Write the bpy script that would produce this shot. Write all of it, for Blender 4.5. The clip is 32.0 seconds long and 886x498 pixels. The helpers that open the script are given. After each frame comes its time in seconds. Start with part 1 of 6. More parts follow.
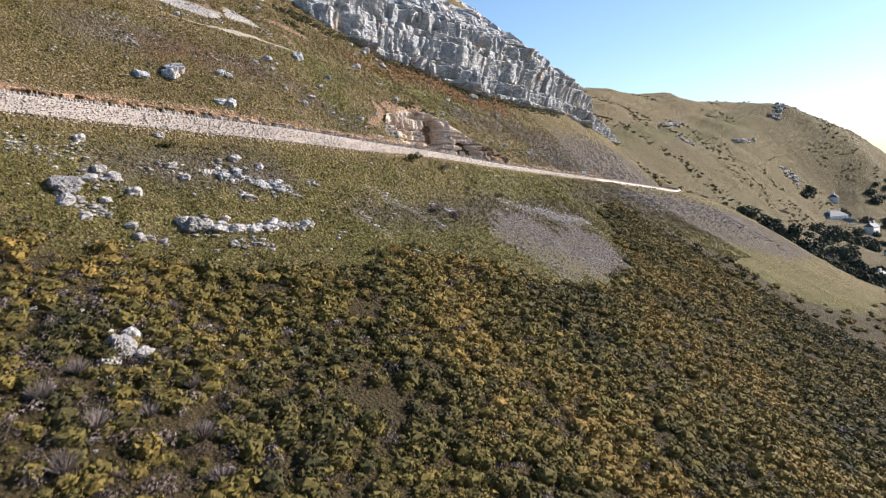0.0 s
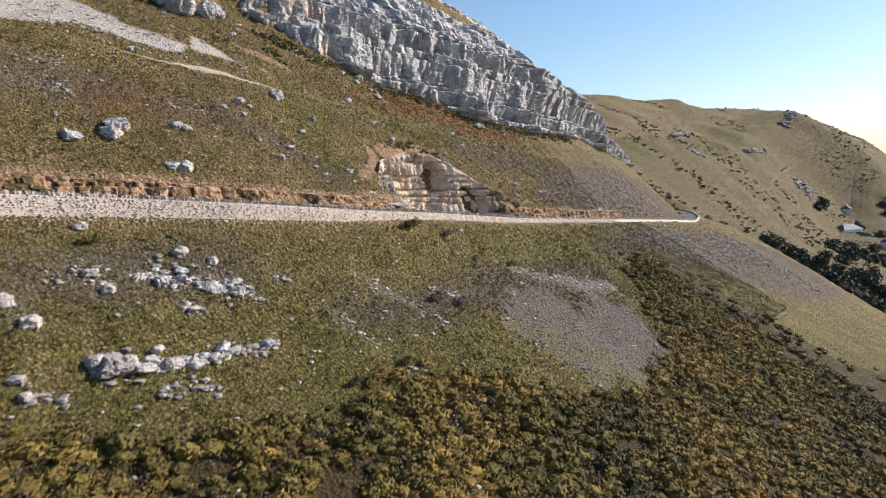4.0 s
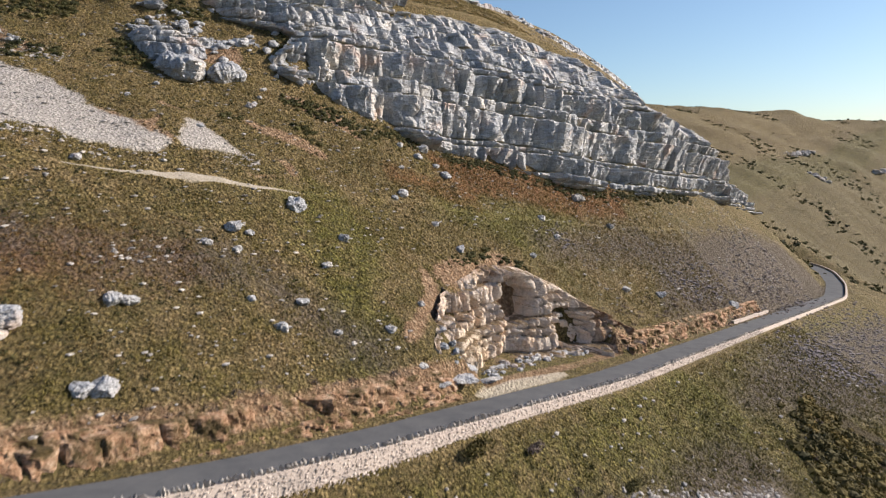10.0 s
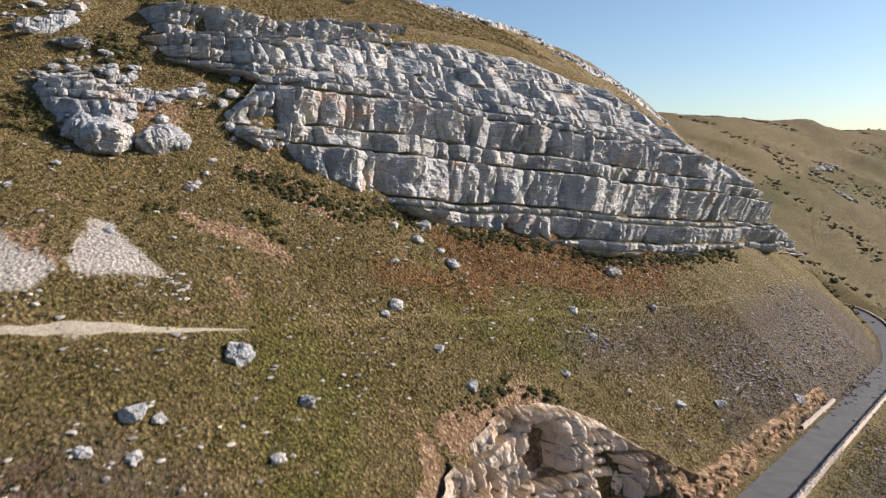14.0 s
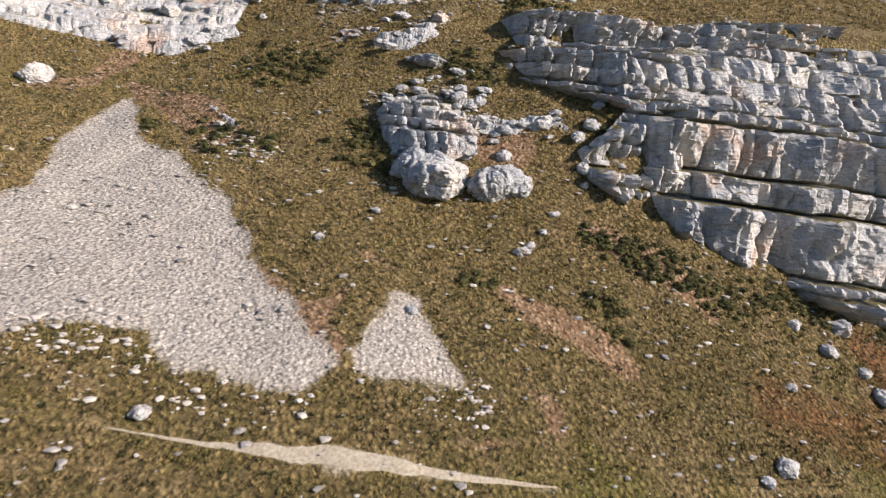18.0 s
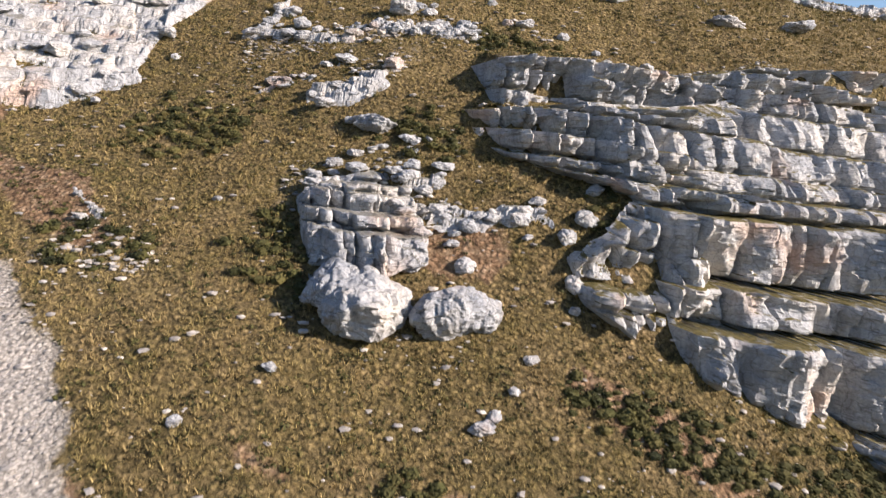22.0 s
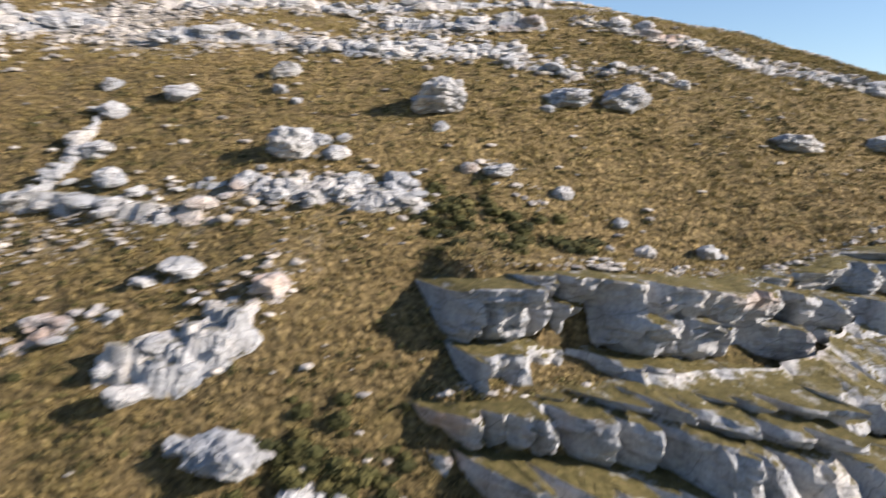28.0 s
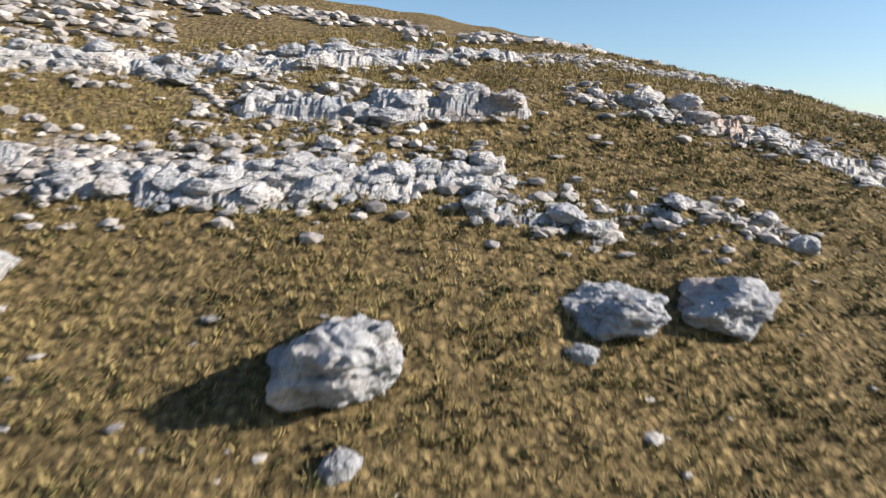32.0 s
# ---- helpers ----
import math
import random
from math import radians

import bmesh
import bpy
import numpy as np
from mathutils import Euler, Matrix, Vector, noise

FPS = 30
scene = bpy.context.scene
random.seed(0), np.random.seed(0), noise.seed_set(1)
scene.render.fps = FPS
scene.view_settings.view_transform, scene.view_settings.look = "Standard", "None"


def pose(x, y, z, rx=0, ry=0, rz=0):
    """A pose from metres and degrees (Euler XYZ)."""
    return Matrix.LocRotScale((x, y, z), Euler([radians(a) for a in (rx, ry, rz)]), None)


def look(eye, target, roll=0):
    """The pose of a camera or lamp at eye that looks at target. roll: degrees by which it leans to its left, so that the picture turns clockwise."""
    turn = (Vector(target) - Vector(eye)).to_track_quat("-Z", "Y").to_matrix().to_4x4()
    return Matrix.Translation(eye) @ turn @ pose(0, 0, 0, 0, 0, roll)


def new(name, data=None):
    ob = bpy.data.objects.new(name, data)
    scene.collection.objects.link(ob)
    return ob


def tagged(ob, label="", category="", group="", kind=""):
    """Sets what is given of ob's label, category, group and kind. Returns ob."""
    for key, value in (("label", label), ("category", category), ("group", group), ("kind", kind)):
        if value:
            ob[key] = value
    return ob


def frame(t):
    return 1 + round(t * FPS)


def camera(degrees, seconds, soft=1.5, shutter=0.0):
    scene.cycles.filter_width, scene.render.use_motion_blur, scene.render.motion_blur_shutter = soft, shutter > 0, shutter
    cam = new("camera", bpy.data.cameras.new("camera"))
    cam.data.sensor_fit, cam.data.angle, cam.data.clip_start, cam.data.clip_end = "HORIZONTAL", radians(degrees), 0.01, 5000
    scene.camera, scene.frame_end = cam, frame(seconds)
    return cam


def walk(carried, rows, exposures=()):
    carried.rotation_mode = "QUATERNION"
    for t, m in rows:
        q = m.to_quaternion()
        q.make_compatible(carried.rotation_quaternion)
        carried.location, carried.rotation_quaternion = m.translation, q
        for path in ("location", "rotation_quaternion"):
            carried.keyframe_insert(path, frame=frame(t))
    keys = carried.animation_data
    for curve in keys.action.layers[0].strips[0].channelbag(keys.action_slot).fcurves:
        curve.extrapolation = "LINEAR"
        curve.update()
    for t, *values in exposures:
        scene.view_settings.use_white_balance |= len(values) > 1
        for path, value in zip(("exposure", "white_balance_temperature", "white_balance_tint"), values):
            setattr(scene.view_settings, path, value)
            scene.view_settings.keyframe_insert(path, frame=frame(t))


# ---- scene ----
cam = camera(65.92, 32.0, soft=1.25, shutter=0.8)


def aimed(eye, pitch, roll, yaw):
    """A camera pose from its eye and its pitch, roll and yaw (to the left of +y) in degrees."""
    return Matrix.Translation(eye) @ pose(0, 0, 0, 0, 0, yaw) @ pose(0, 0, 0, 90 + pitch) @ pose(0, 0, 0, 0, 0, roll)


# seconds, eye, (pitch, roll, yaw)
PATH = [
    (0, (0.00, 0.00, 0.00), (-7.02, -2.25, 0.52)),
    (0.5, (-0.04, 2.16, 0.94), (-6.98, -2.25, 0.60)),
    (1, (-0.11, 4.35, 1.99), (-6.98, -2.22, 0.62)),
    (1.5, (-0.21, 6.60, 3.10), (-7.00, -2.18, 0.63)),
    (2, (-0.29, 8.91, 4.19), (-7.00, -2.15, 0.64)),
    (2.5, (-0.29, 11.24, 5.26), (-7.00, -2.15, 0.68)),
    (4.5, (0.17, 21.15, 10.23), (-7.22, -1.77, 0.67)),
    (5, (0.28, 23.96, 11.48), (-7.20, -1.77, 2.54)),
    (5.5, (0.37, 26.89, 12.74), (-7.18, -1.74, 4.95)),
    (6, (0.46, 29.89, 13.98), (-7.15, -1.63, 6.73)),
    (6.5, (0.48, 32.98, 15.25), (-7.15, -1.54, 7.65)),
    (7, (0.52, 36.11, 16.50), (-7.14, -1.50, 7.80)),
    (7.5, (0.52, 39.20, 17.75), (-7.14, -1.49, 7.72)),
    (8, (0.45, 42.28, 19.00), (-7.14, -1.49, 7.64)),
    (8.5, (0.34, 45.17, 20.24), (-7.13, -1.43, 7.61)),
    (9, (0.15, 47.98, 21.50), (-7.15, -1.38, 7.56)),
    (9.5, (-0.13, 50.77, 22.76), (-7.18, -1.32, 7.56)),
    (10, (-0.40, 53.61, 24.08), (-7.21, -1.25, 7.58)),
    (10.5, (-0.72, 56.42, 25.35), (-7.21, -1.20, 7.59)),
    (11, (-1.05, 59.26, 26.59), (-7.24, -1.15, 7.61)),
    (11.5, (-1.41, 62.13, 27.81), (-7.24, -1.12, 7.63)),
    (12, (-1.81, 65.08, 29.04), (-7.29, -1.03, 7.68)),
    (12.5, (-2.25, 68.13, 30.30), (-7.35, -0.93, 7.71)),
    (13, (-2.71, 71.28, 31.55), (-7.41, -0.79, 7.74)),
    (13.5, (-3.21, 74.33, 32.79), (-7.47, -0.71, 7.73)),
    (15.5, (-5.88, 85.03, 38.04), (-8.12, 0.54, 11.34)),
    (16, (-6.97, 87.11, 38.98), (-8.50, 1.14, 18.46)),
    (16.5, (-8.26, 88.71, 39.37), (-8.72, 2.91, 28.47)),
    (17, (-9.26, 90.48, 39.45), (-8.93, 3.05, 34.57)),
    (17.5, (-9.99, 92.45, 39.43), (-8.92, 3.13, 36.71)),
    (18, (-10.71, 94.52, 39.49), (-9.01, 3.11, 36.75)),
    (18.5, (-11.44, 96.66, 39.78), (-9.07, 3.15, 36.81)),
    (19, (-12.22, 98.85, 40.38), (-9.07, 3.15, 36.87)),
    (19.5, (-13.10, 101.04, 41.20), (-9.06, 3.17, 36.87)),
    (20, (-14.06, 103.11, 41.99), (-9.00, 3.25, 36.85)),
    (20.5, (-15.18, 105.34, 42.86), (-8.90, 3.31, 36.82)),
    (21, (-16.46, 107.57, 43.86), (-8.75, 3.40, 36.74)),
    (21.5, (-17.41, 109.09, 44.81), (-8.68, 3.48, 36.65)),
    (22, (-18.17, 110.10, 45.76), (-8.66, 3.46, 36.80)),
    (22.5, (-18.95, 111.03, 46.77), (-8.66, 3.48, 36.98)),
    (23, (-19.76, 111.97, 47.68), (-8.63, 3.51, 37.15)),
    (23.5, (-20.80, 113.18, 48.72), (-8.62, 3.51, 37.36)),
    (24, (-22.06, 114.64, 49.91), (-8.72, 3.54, 37.53)),
    (24.5, (-23.26, 116.09, 51.07), (-8.91, 3.48, 37.73)),
    (25, (-24.66, 117.81, 52.22), (-8.98, 3.47, 37.96)),
    (25.5, (-26.35, 119.84, 53.34), (-8.95, 3.48, 38.18)),
    (27.5, (-33.37, 129.30, 57.37), (-9.13, 2.17, 36.92)),
    (28, (-35.18, 131.82, 58.37), (-8.92, 2.04, 30.68)),
    (28.5, (-37.06, 134.45, 59.41), (-8.81, 1.97, 26.80)),
    (29, (-38.75, 136.79, 60.38), (-8.90, 1.96, 24.75)),
    (29.5, (-40.48, 139.43, 61.41), (-8.97, 1.92, 23.96)),
    (30, (-42.21, 142.37, 62.49), (-9.06, 1.87, 24.07)),
    (30.5, (-43.70, 145.00, 63.43), (-9.18, 1.85, 24.10)),
    (31, (-45.22, 147.93, 64.38), (-9.13, 1.73, 24.28)),
    (31.5, (-46.84, 151.08, 65.44), (-9.17, 1.62, 24.36)),
    (32, (-48.11, 153.84, 66.44), (-9.43, 1.39, 23.95)),
]
walk(cam, [(t, aimed(eye, *turn)) for t, eye, turn in PATH],
     [(0.0, 1.24, 6250, 11), (5.0, 1.01, 6450, 11), (12.0, 0.94, 6650, 11), (17.0, 0.99, 6750, 13), (20.0, 1.08, 6800, 14), (24.0, 1.25, 6800, 15), (28.0, 1.28, 6650, 12), (32.0, 1.12, 6500, 9)])

# ---- light ----
SUN_AZIMUTH, SUN_ELEVATION = radians(72), radians(26)   # clockwise from +y, above the horizon
world = bpy.data.worlds.new("sky")
scene.world = world
world.use_nodes = True
wn = world.node_tree
wn.nodes.clear()
sky = wn.nodes.new("ShaderNodeTexSky")
sky.sky_type, sky.sun_disc = "NISHITA", False
sky.sun_elevation, sky.sun_rotation = SUN_ELEVATION, SUN_AZIMUTH
sky.air_density, sky.dust_density, sky.ozone_density = 1.0, 0.5, 3.6
back = wn.nodes.new("ShaderNodeBackground")
back.inputs["Strength"].default_value = 0.076
out = wn.nodes.new("ShaderNodeOutputWorld")
wn.links.new(sky.outputs[0], back.inputs["Color"])
wn.links.new(back.outputs[0], out.inputs["Surface"])

sun_data = bpy.data.lights.new("sun", "SUN")
sun_data.energy, sun_data.angle, sun_data.color = 5.0, radians(0.53), (1.0, 0.89, 0.775)
sun = new("sun", sun_data)
sun.matrix_world = look((0, 0, 0), (-math.sin(SUN_AZIMUTH) * math.cos(SUN_ELEVATION), -math.cos(SUN_AZIMUTH) * math.cos(SUN_ELEVATION), -math.sin(SUN_ELEVATION)))


# ---- arithmetic ----
def lattice(i, j, k, seed):
    h = (i * 374761393 + j * 668265263 + k * 2147483647 + seed * 974634777) & 0xFFFFFFFF
    h = ((h ^ (h >> 13)) * 1274126177) & 0xFFFFFFFF
    return ((h ^ (h >> 16)) & 0xFFFF) / 65535.0


def value_noise(p, seed=0):
    """Smooth noise from 0 to 1 at the rows of p."""
    p = np.asarray(p, float)
    f = np.floor(p)
    i, w = f.astype(np.int64), p - f
    w = w * w * (3 - 2 * w)
    total = 0.0
    for dx in (0, 1):
        for dy in (0, 1):
            for dz in (0, 1):
                share = (w[:, 0] if dx else 1 - w[:, 0]) * (w[:, 1] if dy else 1 - w[:, 1]) * (w[:, 2] if dz else 1 - w[:, 2])
                total = total + share * lattice(i[:, 0] + dx, i[:, 1] + dy, i[:, 2] + dz, seed)
    return total


def fbm(p, octaves=4, seed=0, gain=0.5):
    total, size, norm = 0.0, 1.0, 0.0
    p = np.asarray(p, float)
    for o in range(octaves):
        total = total + size * (value_noise(p * 2.03**o, seed + o * 7) - 0.5)
        norm += size
        size *= gain
    return total / norm * 2


def smooth(a, b, x):
    t = np.clip((np.asarray(x, float) - a) / (b - a), 0, 1)
    return t * t * (3 - 2 * t)


# Along the hill (s) and across it, uphill (c)
ORIGIN = np.array([-19.19, 89.72])
ALONG = np.array([0.5602, 0.8283])
UPHILL = np.array([-0.8283, 0.5602])


def place(s, c):
    s, c = np.asarray(s, float), np.asarray(c, float)
    return ORIGIN + s[..., None] * ALONG + c[..., None] * UPHILL


def hill(x, y):
    q = np.stack([np.asarray(x, float), np.asarray(y, float)], -1) - ORIGIN
    return q @ ALONG, q @ UPHILL


# ---- plan of the hill: lines that run along it, as (s, c, z) ----
ROAD = [(-150, 33, 22), (-60, 12, 11.5), (-31, 6.3, 7.9), (-17, 4.4, 6.6), (0, 0.4, 4.8), (13, -0.8, 3.2), (30, -1.5, 1.5), (51, -2.0, -1.0),
        (100, -0.8, -5.4), (140, 0, -9), (176, 1.2, -12.4), (200, 6, -13.2), (225, 14, -13.8), (240, 22, -14), (256, 42, -14)]
WALL = [(-150, 2.3, 0), (-31, 2.3, 0), (-17, 2.25, 0), (0, 2.1, 0), (12, 1.6, 0), (22, 0.9, 0), (50, 0.5, 0), (100, 0.15, 0), (240, 0.1, 0)]
LINES = [
    [(-150, -260, -76), (300, -260, -80), (486, -260, -78), (838, -260, -50), (1100, -260, -52)],
    [(-150, -110, -50), (0, -110, -52), (140, -110, -62), (300, -110, -76), (486, -110, -74), (838, -110, -45), (1100, -110, -50)],
    [(-150, -52, -24), (-40, -52, -28.5), (7, -52, -29.2), (69, -52, -32.5), (140, -52, -37), (200, -52, -43), (240, -52, -53), (300, -52, -67), (486, -52, -68), (602, -52, -64), (655, -52, -58), (740, -52, -28), (838, -52, -20), (1100, -52, -48)],
    [(-150, -9, 2), (-30, -9, -6.2), (-4, -9, -4.6), (27, -9, -5.3), (50, -9, -6.8), (90, -9, -9.0), (140, -9, -13.8), (176, -9, -16.5), (215, -9, -20), (240, -9, -27), (300, -9, -44), (486, -9, -52), (602, -9, -56), (655, -9, -47), (740, -9, 14), (838, -9, 20), (1100, -9, -46)],
    "foot", "near", "far", "bank",
    [(-150, 50, 44), (-60, 36, 29), (0, 33, 27.2), (20, 33, 27.2), (38, 33, 26.0), (52, 31, 22.6), (60, 31, 21.5), (92, 28.5, 16), (142, 25, 12), (200, 27, 2), (240, 40, -4), (300, 50, -4), (486, 50, -2), (655, 50, 10), (740, 40, 50), (838, 24, 33), (1100, 40, -44)],
    [(-150, 66, 54), (-60, 60, 44), (0, 56, 36.5), (20, 50, 36.6), (32, 48.5, 37.5), (38, 46.5, 37.6), (41, 44.3, 36), (50, 40.7, 31.3), (61, 39, 27), (80, 35.5, 23), (95, 32.5, 19.2), (120, 30, 16.8), (142, 30, 15.8),
     (170, 31.5, 12.3), (201, 34.8, 7.8), (214, 36, 6.2), (240, 52, 2), (300, 72, 10), (486, 72, 12), (655, 72, 27), (740, 55, 54), (838, 40, 33.5), (1100, 70, -43)],
    [(-150, 68, 55), (-60, 63, 45.5), (0, 62, 39), (20, 54, 39.2), (32, 53, 41), (38, 51, 43), (45, 49.5, 43), (61, 47.5, 42.5), (80, 44, 41), (97, 40.8, 39.2), (138, 35.5, 34), (170, 35.5, 26), (200, 37.5, 14), (214, 38, 9),
     (240, 56, 4), (300, 80, 14), (486, 80, 16), (655, 80, 31), (740, 62, 55), (838, 50, 34), (1100, 80, -42)],
    [(-150, 72, 57), (-60, 68, 48), (0, 68, 42), (20, 62, 44.5), (32, 62, 49), (38, 62, 50.3), (47, 60.6, 50.8), (54, 60, 51.2), (62, 57.6, 52.4), (80, 55, 53.2), (101, 54.8, 53), (125, 53, 49.5), (140, 49, 44), (160, 46, 36), (180, 43, 26), (200, 41, 17), (214, 40.5, 11),
     (240, 60, 6), (300, 88, 17), (486, 88, 21), (655, 88, 36), (740, 70, 56), (838, 60, 34), (1100, 90, -42)],
    [(-150, 78, 60), (-60, 74, 51.5), (0, 73, 44.8), (10, 74, 47.5), (26, 73, 54), (34, 73, 57.6), (44, 73, 59.6), (64, 72, 62), (75, 72, 63), (90, 72, 63.2), (101, 72, 63), (125, 72, 62), (152, 72, 59.5), (188, 72, 51), (210, 72, 43), (230, 74, 36),
     (250, 82, 26), (300, 100, 24), (486, 100, 27), (655, 100, 43), (740, 85, 57), (838, 70, 34.5), (1100, 100, -42)],
    [(-150, 90, 68), (-60, 87, 60), (0, 86, 54), (12, 86, 57.5), (30, 86, 63), (48, 86, 66.1), (54, 86, 67.8), (64, 86, 69.5), (80, 86, 69.4), (88, 86, 68.4), (101, 86, 66.8), (125, 86, 65.3), (150, 86, 63), (173, 86, 60.5), (200, 86, 53),
     (240, 94, 42), (300, 115, 34), (486, 115, 35), (655, 118, 52), (740, 105, 58), (838, 90, 35), (1100, 115, -42)],
    [(-150, 130, 90), (-60, 130, 85), (0, 128, 82), (58, 128, 79.4), (76, 128, 79.6), (100, 128, 77), (130, 128, 73), (160, 128, 69.5), (200, 130, 62), (240, 132, 52), (300, 150, 46), (486, 165, 57), (655, 140, 61), (838, 140, 36), (1100, 150, -42)],
    [(-150, 230, 88), (0, 230, 84), (58, 230, 80), (130, 230, 68), (200, 230, 55), (300, 230, 54), (486, 230, 66), (655, 230, 66), (838, 230, 40), (1100, 230, -42)],
    [(-150, 700, 30), (300, 700, 30), (655, 700, 40), (838, 700, 20), (1100, 700, -46)],
]


def along(line, s):
    a = np.array(line, float)
    return np.interp(s, a[:, 0], a[:, 1]), np.interp(s, a[:, 0], a[:, 2])


def eased(line, s):
    """along(), with its corners rounded."""
    c = z = 0.0
    for d, w in ((-6, 1), (-3, 2), (0, 3), (3, 2), (6, 1)):
        a, b = along(line, s + d)
        c, z = c + a * w / 9, z + b * w / 9
    return c, z


def profile(s):
    """The hill's lines at the stations s: c and z, a row a station."""
    cs, zs = [], []
    rc, rz = eased(ROAD, s)
    wall, _ = along(WALL, s)
    built = smooth(268, 246, s)
    low_c, low_z = eased(LINES[3], s)
    up_c, up_z = eased(LINES[8], s)
    for line in LINES:
        if line == "foot":
            c, z = rc - 0.75, rz - wall
        elif line == "near":
            c, z = rc - 0.1, rz
        elif line == "far":
            c, z = rc + 6.2, rz + 0.1
        elif line == "bank":
            c, z = rc + 8.6, rz + 2.9
        else:
            c, z = eased(line, s)
        if isinstance(line, str):
            share = {"foot": 0.2, "near": 0.3, "far": 0.5, "bank": 0.65}[line]
            c = c * built + (low_c + (up_c - low_c) * share) * (1 - built)
            z = z * built + (low_z + (up_z - low_z) * share) * (1 - built)
        cs.append(c)
        zs.append(z)
    return np.stack(cs, -1), np.stack(zs, -1)


def height(s, c):
    """The ground's height, without its fine relief."""
    s, c = np.atleast_1d(np.asarray(s, float)), np.atleast_1d(np.asarray(c, float))
    pc, pz = profile(s)
    z = np.empty(len(s))
    for k in range(len(s)):
        z[k] = np.interp(c[k], pc[k], pz[k])
    return z


# the quarry beside the road: its back line
QUARRY = [(26, 5, 0), (30, 7.8, 0), (36, 9.6, 0), (42, 10.8, 0), (47, 12.2, 0), (51, 12.2, 0), (55, 11.2, 0), (58, 9.6, 0), (62, 7.4, 0), (65, 6.6, 0), (69, 5, 0)]


# the front edges of the two short tiers at the cliff's end
TIER_TWO = [(34.6, 59.8, 48.2), (36, 58.8, 48.5), (38.4, 57.4, 48.8), (40.6, 56.6, 49.0), (44, 55.4, 49.2), (47, 54.0, 49.2), (54, 52.4, 49.2)]
TIER_THREE = [(37.4, 63.2, 52.2), (38.4, 62.2, 52.6), (41, 61.3, 53.0), (43, 60.7, 53.0), (46, 59.9, 52.8), (50, 58.9, 52.4), (54.6, 58.8, 52.5), (61, 59.2, 53.6), (70, 58.4, 54.2), (95, 57.4, 53.6), (120, 56, 51)]


def ground_height(s, c):
    """The ground's height with the quarry cut into it and its relief."""
    s, c = np.atleast_1d(np.asarray(s, float)), np.atleast_1d(np.asarray(c, float))
    z = height(s, c)
    rc, rz = eased(ROAD, s)
    qc, _ = along(QUARRY, s)
    inside = smooth(29, 33, s) * smooth(67, 62, s)
    cap = rz + 0.25 + 0.05 * np.maximum(0, c - rc - 6) + np.maximum(0, c - qc - 2.4) * 4.0 + 30 * (1 - inside)
    z = np.minimum(z, np.where(c > rc + 3, cap, 1e3))
    # ground on top of the two short tiers at the cliff's end
    for line, first, last, rise in ((TIER_TWO, 36.0, 50.0, 0.08), (TIER_THREE, 38.4, 76.0, 0.18)):
        mc, mz = along(line, s)
        on = smooth(first, first + 0.9, s) * smooth(last, last - 4, s) * (c > mc + 0.35)
        z = z + on * np.maximum(0, mz - 0.05 + rise * (c - mc) - z)
    wild = 1 - smooth(8.5, 7.5, c - rc) * smooth(-1.6, -0.9, c - rc) * smooth(262, 250, s)
    wild = wild * (1 - 0.8 * inside * (c > rc + 3) * (c < qc + 1))
    p = np.stack([s, c, 0 * s], -1)
    far = smooth(220, 420, s)
    z = z + wild * (fbm(p / 9, 3, 3) * 0.55 + fbm(p / 2.3, 2, 9) * 0.22 + far * fbm(p / 60, 4, 5) * 9)
    return z


# ---- building ----
def mesh_object(name, verts, faces, material=None, parent=None, smooth_faces=True, values=None):
    """A mesh object from arrays; faces is (n, 3) or (n, 4); values: point attributes by name."""
    verts, faces = np.asarray(verts, np.float32), np.asarray(faces, np.int32)
    me = bpy.data.meshes.new(name)
    n, k = faces.shape
    me.vertices.add(len(verts))
    me.vertices.foreach_set("co", verts.ravel())
    me.loops.add(n * k)
    me.loops.foreach_set("vertex_index", faces.ravel())
    me.polygons.add(n)
    me.polygons.foreach_set("loop_start", np.arange(0, n * k, k, dtype=np.int32))
    me.polygons.foreach_set("use_smooth", np.full(n, smooth_faces, dtype=bool))
    me.update(calc_edges=True)
    for key, v in (values or {}).items():
        me.attributes.new(key, "FLOAT", "POINT").data.foreach_set("value", np.asarray(v, np.float32))
    if material:
        me.materials.append(material)
    ob = new(name, me)
    if parent:
        ob.parent = parent
    return ob


def grid_faces(rows, cols):
    i = np.arange(rows * cols).reshape(rows, cols)
    return np.stack([i[:-1, :-1], i[:-1, 1:], i[1:, 1:], i[1:, :-1]], -1).reshape(-1, 4)


def node_material(name, rough=0.9):
    m = bpy.data.materials.new(name)
    m.use_nodes = True
    b = m.node_tree.nodes["Principled BSDF"]
    b.inputs["Roughness"].default_value = rough
    b.inputs["Specular IOR Level"].default_value = 0.25
    return m, m.node_tree.nodes, m.node_tree.links, b


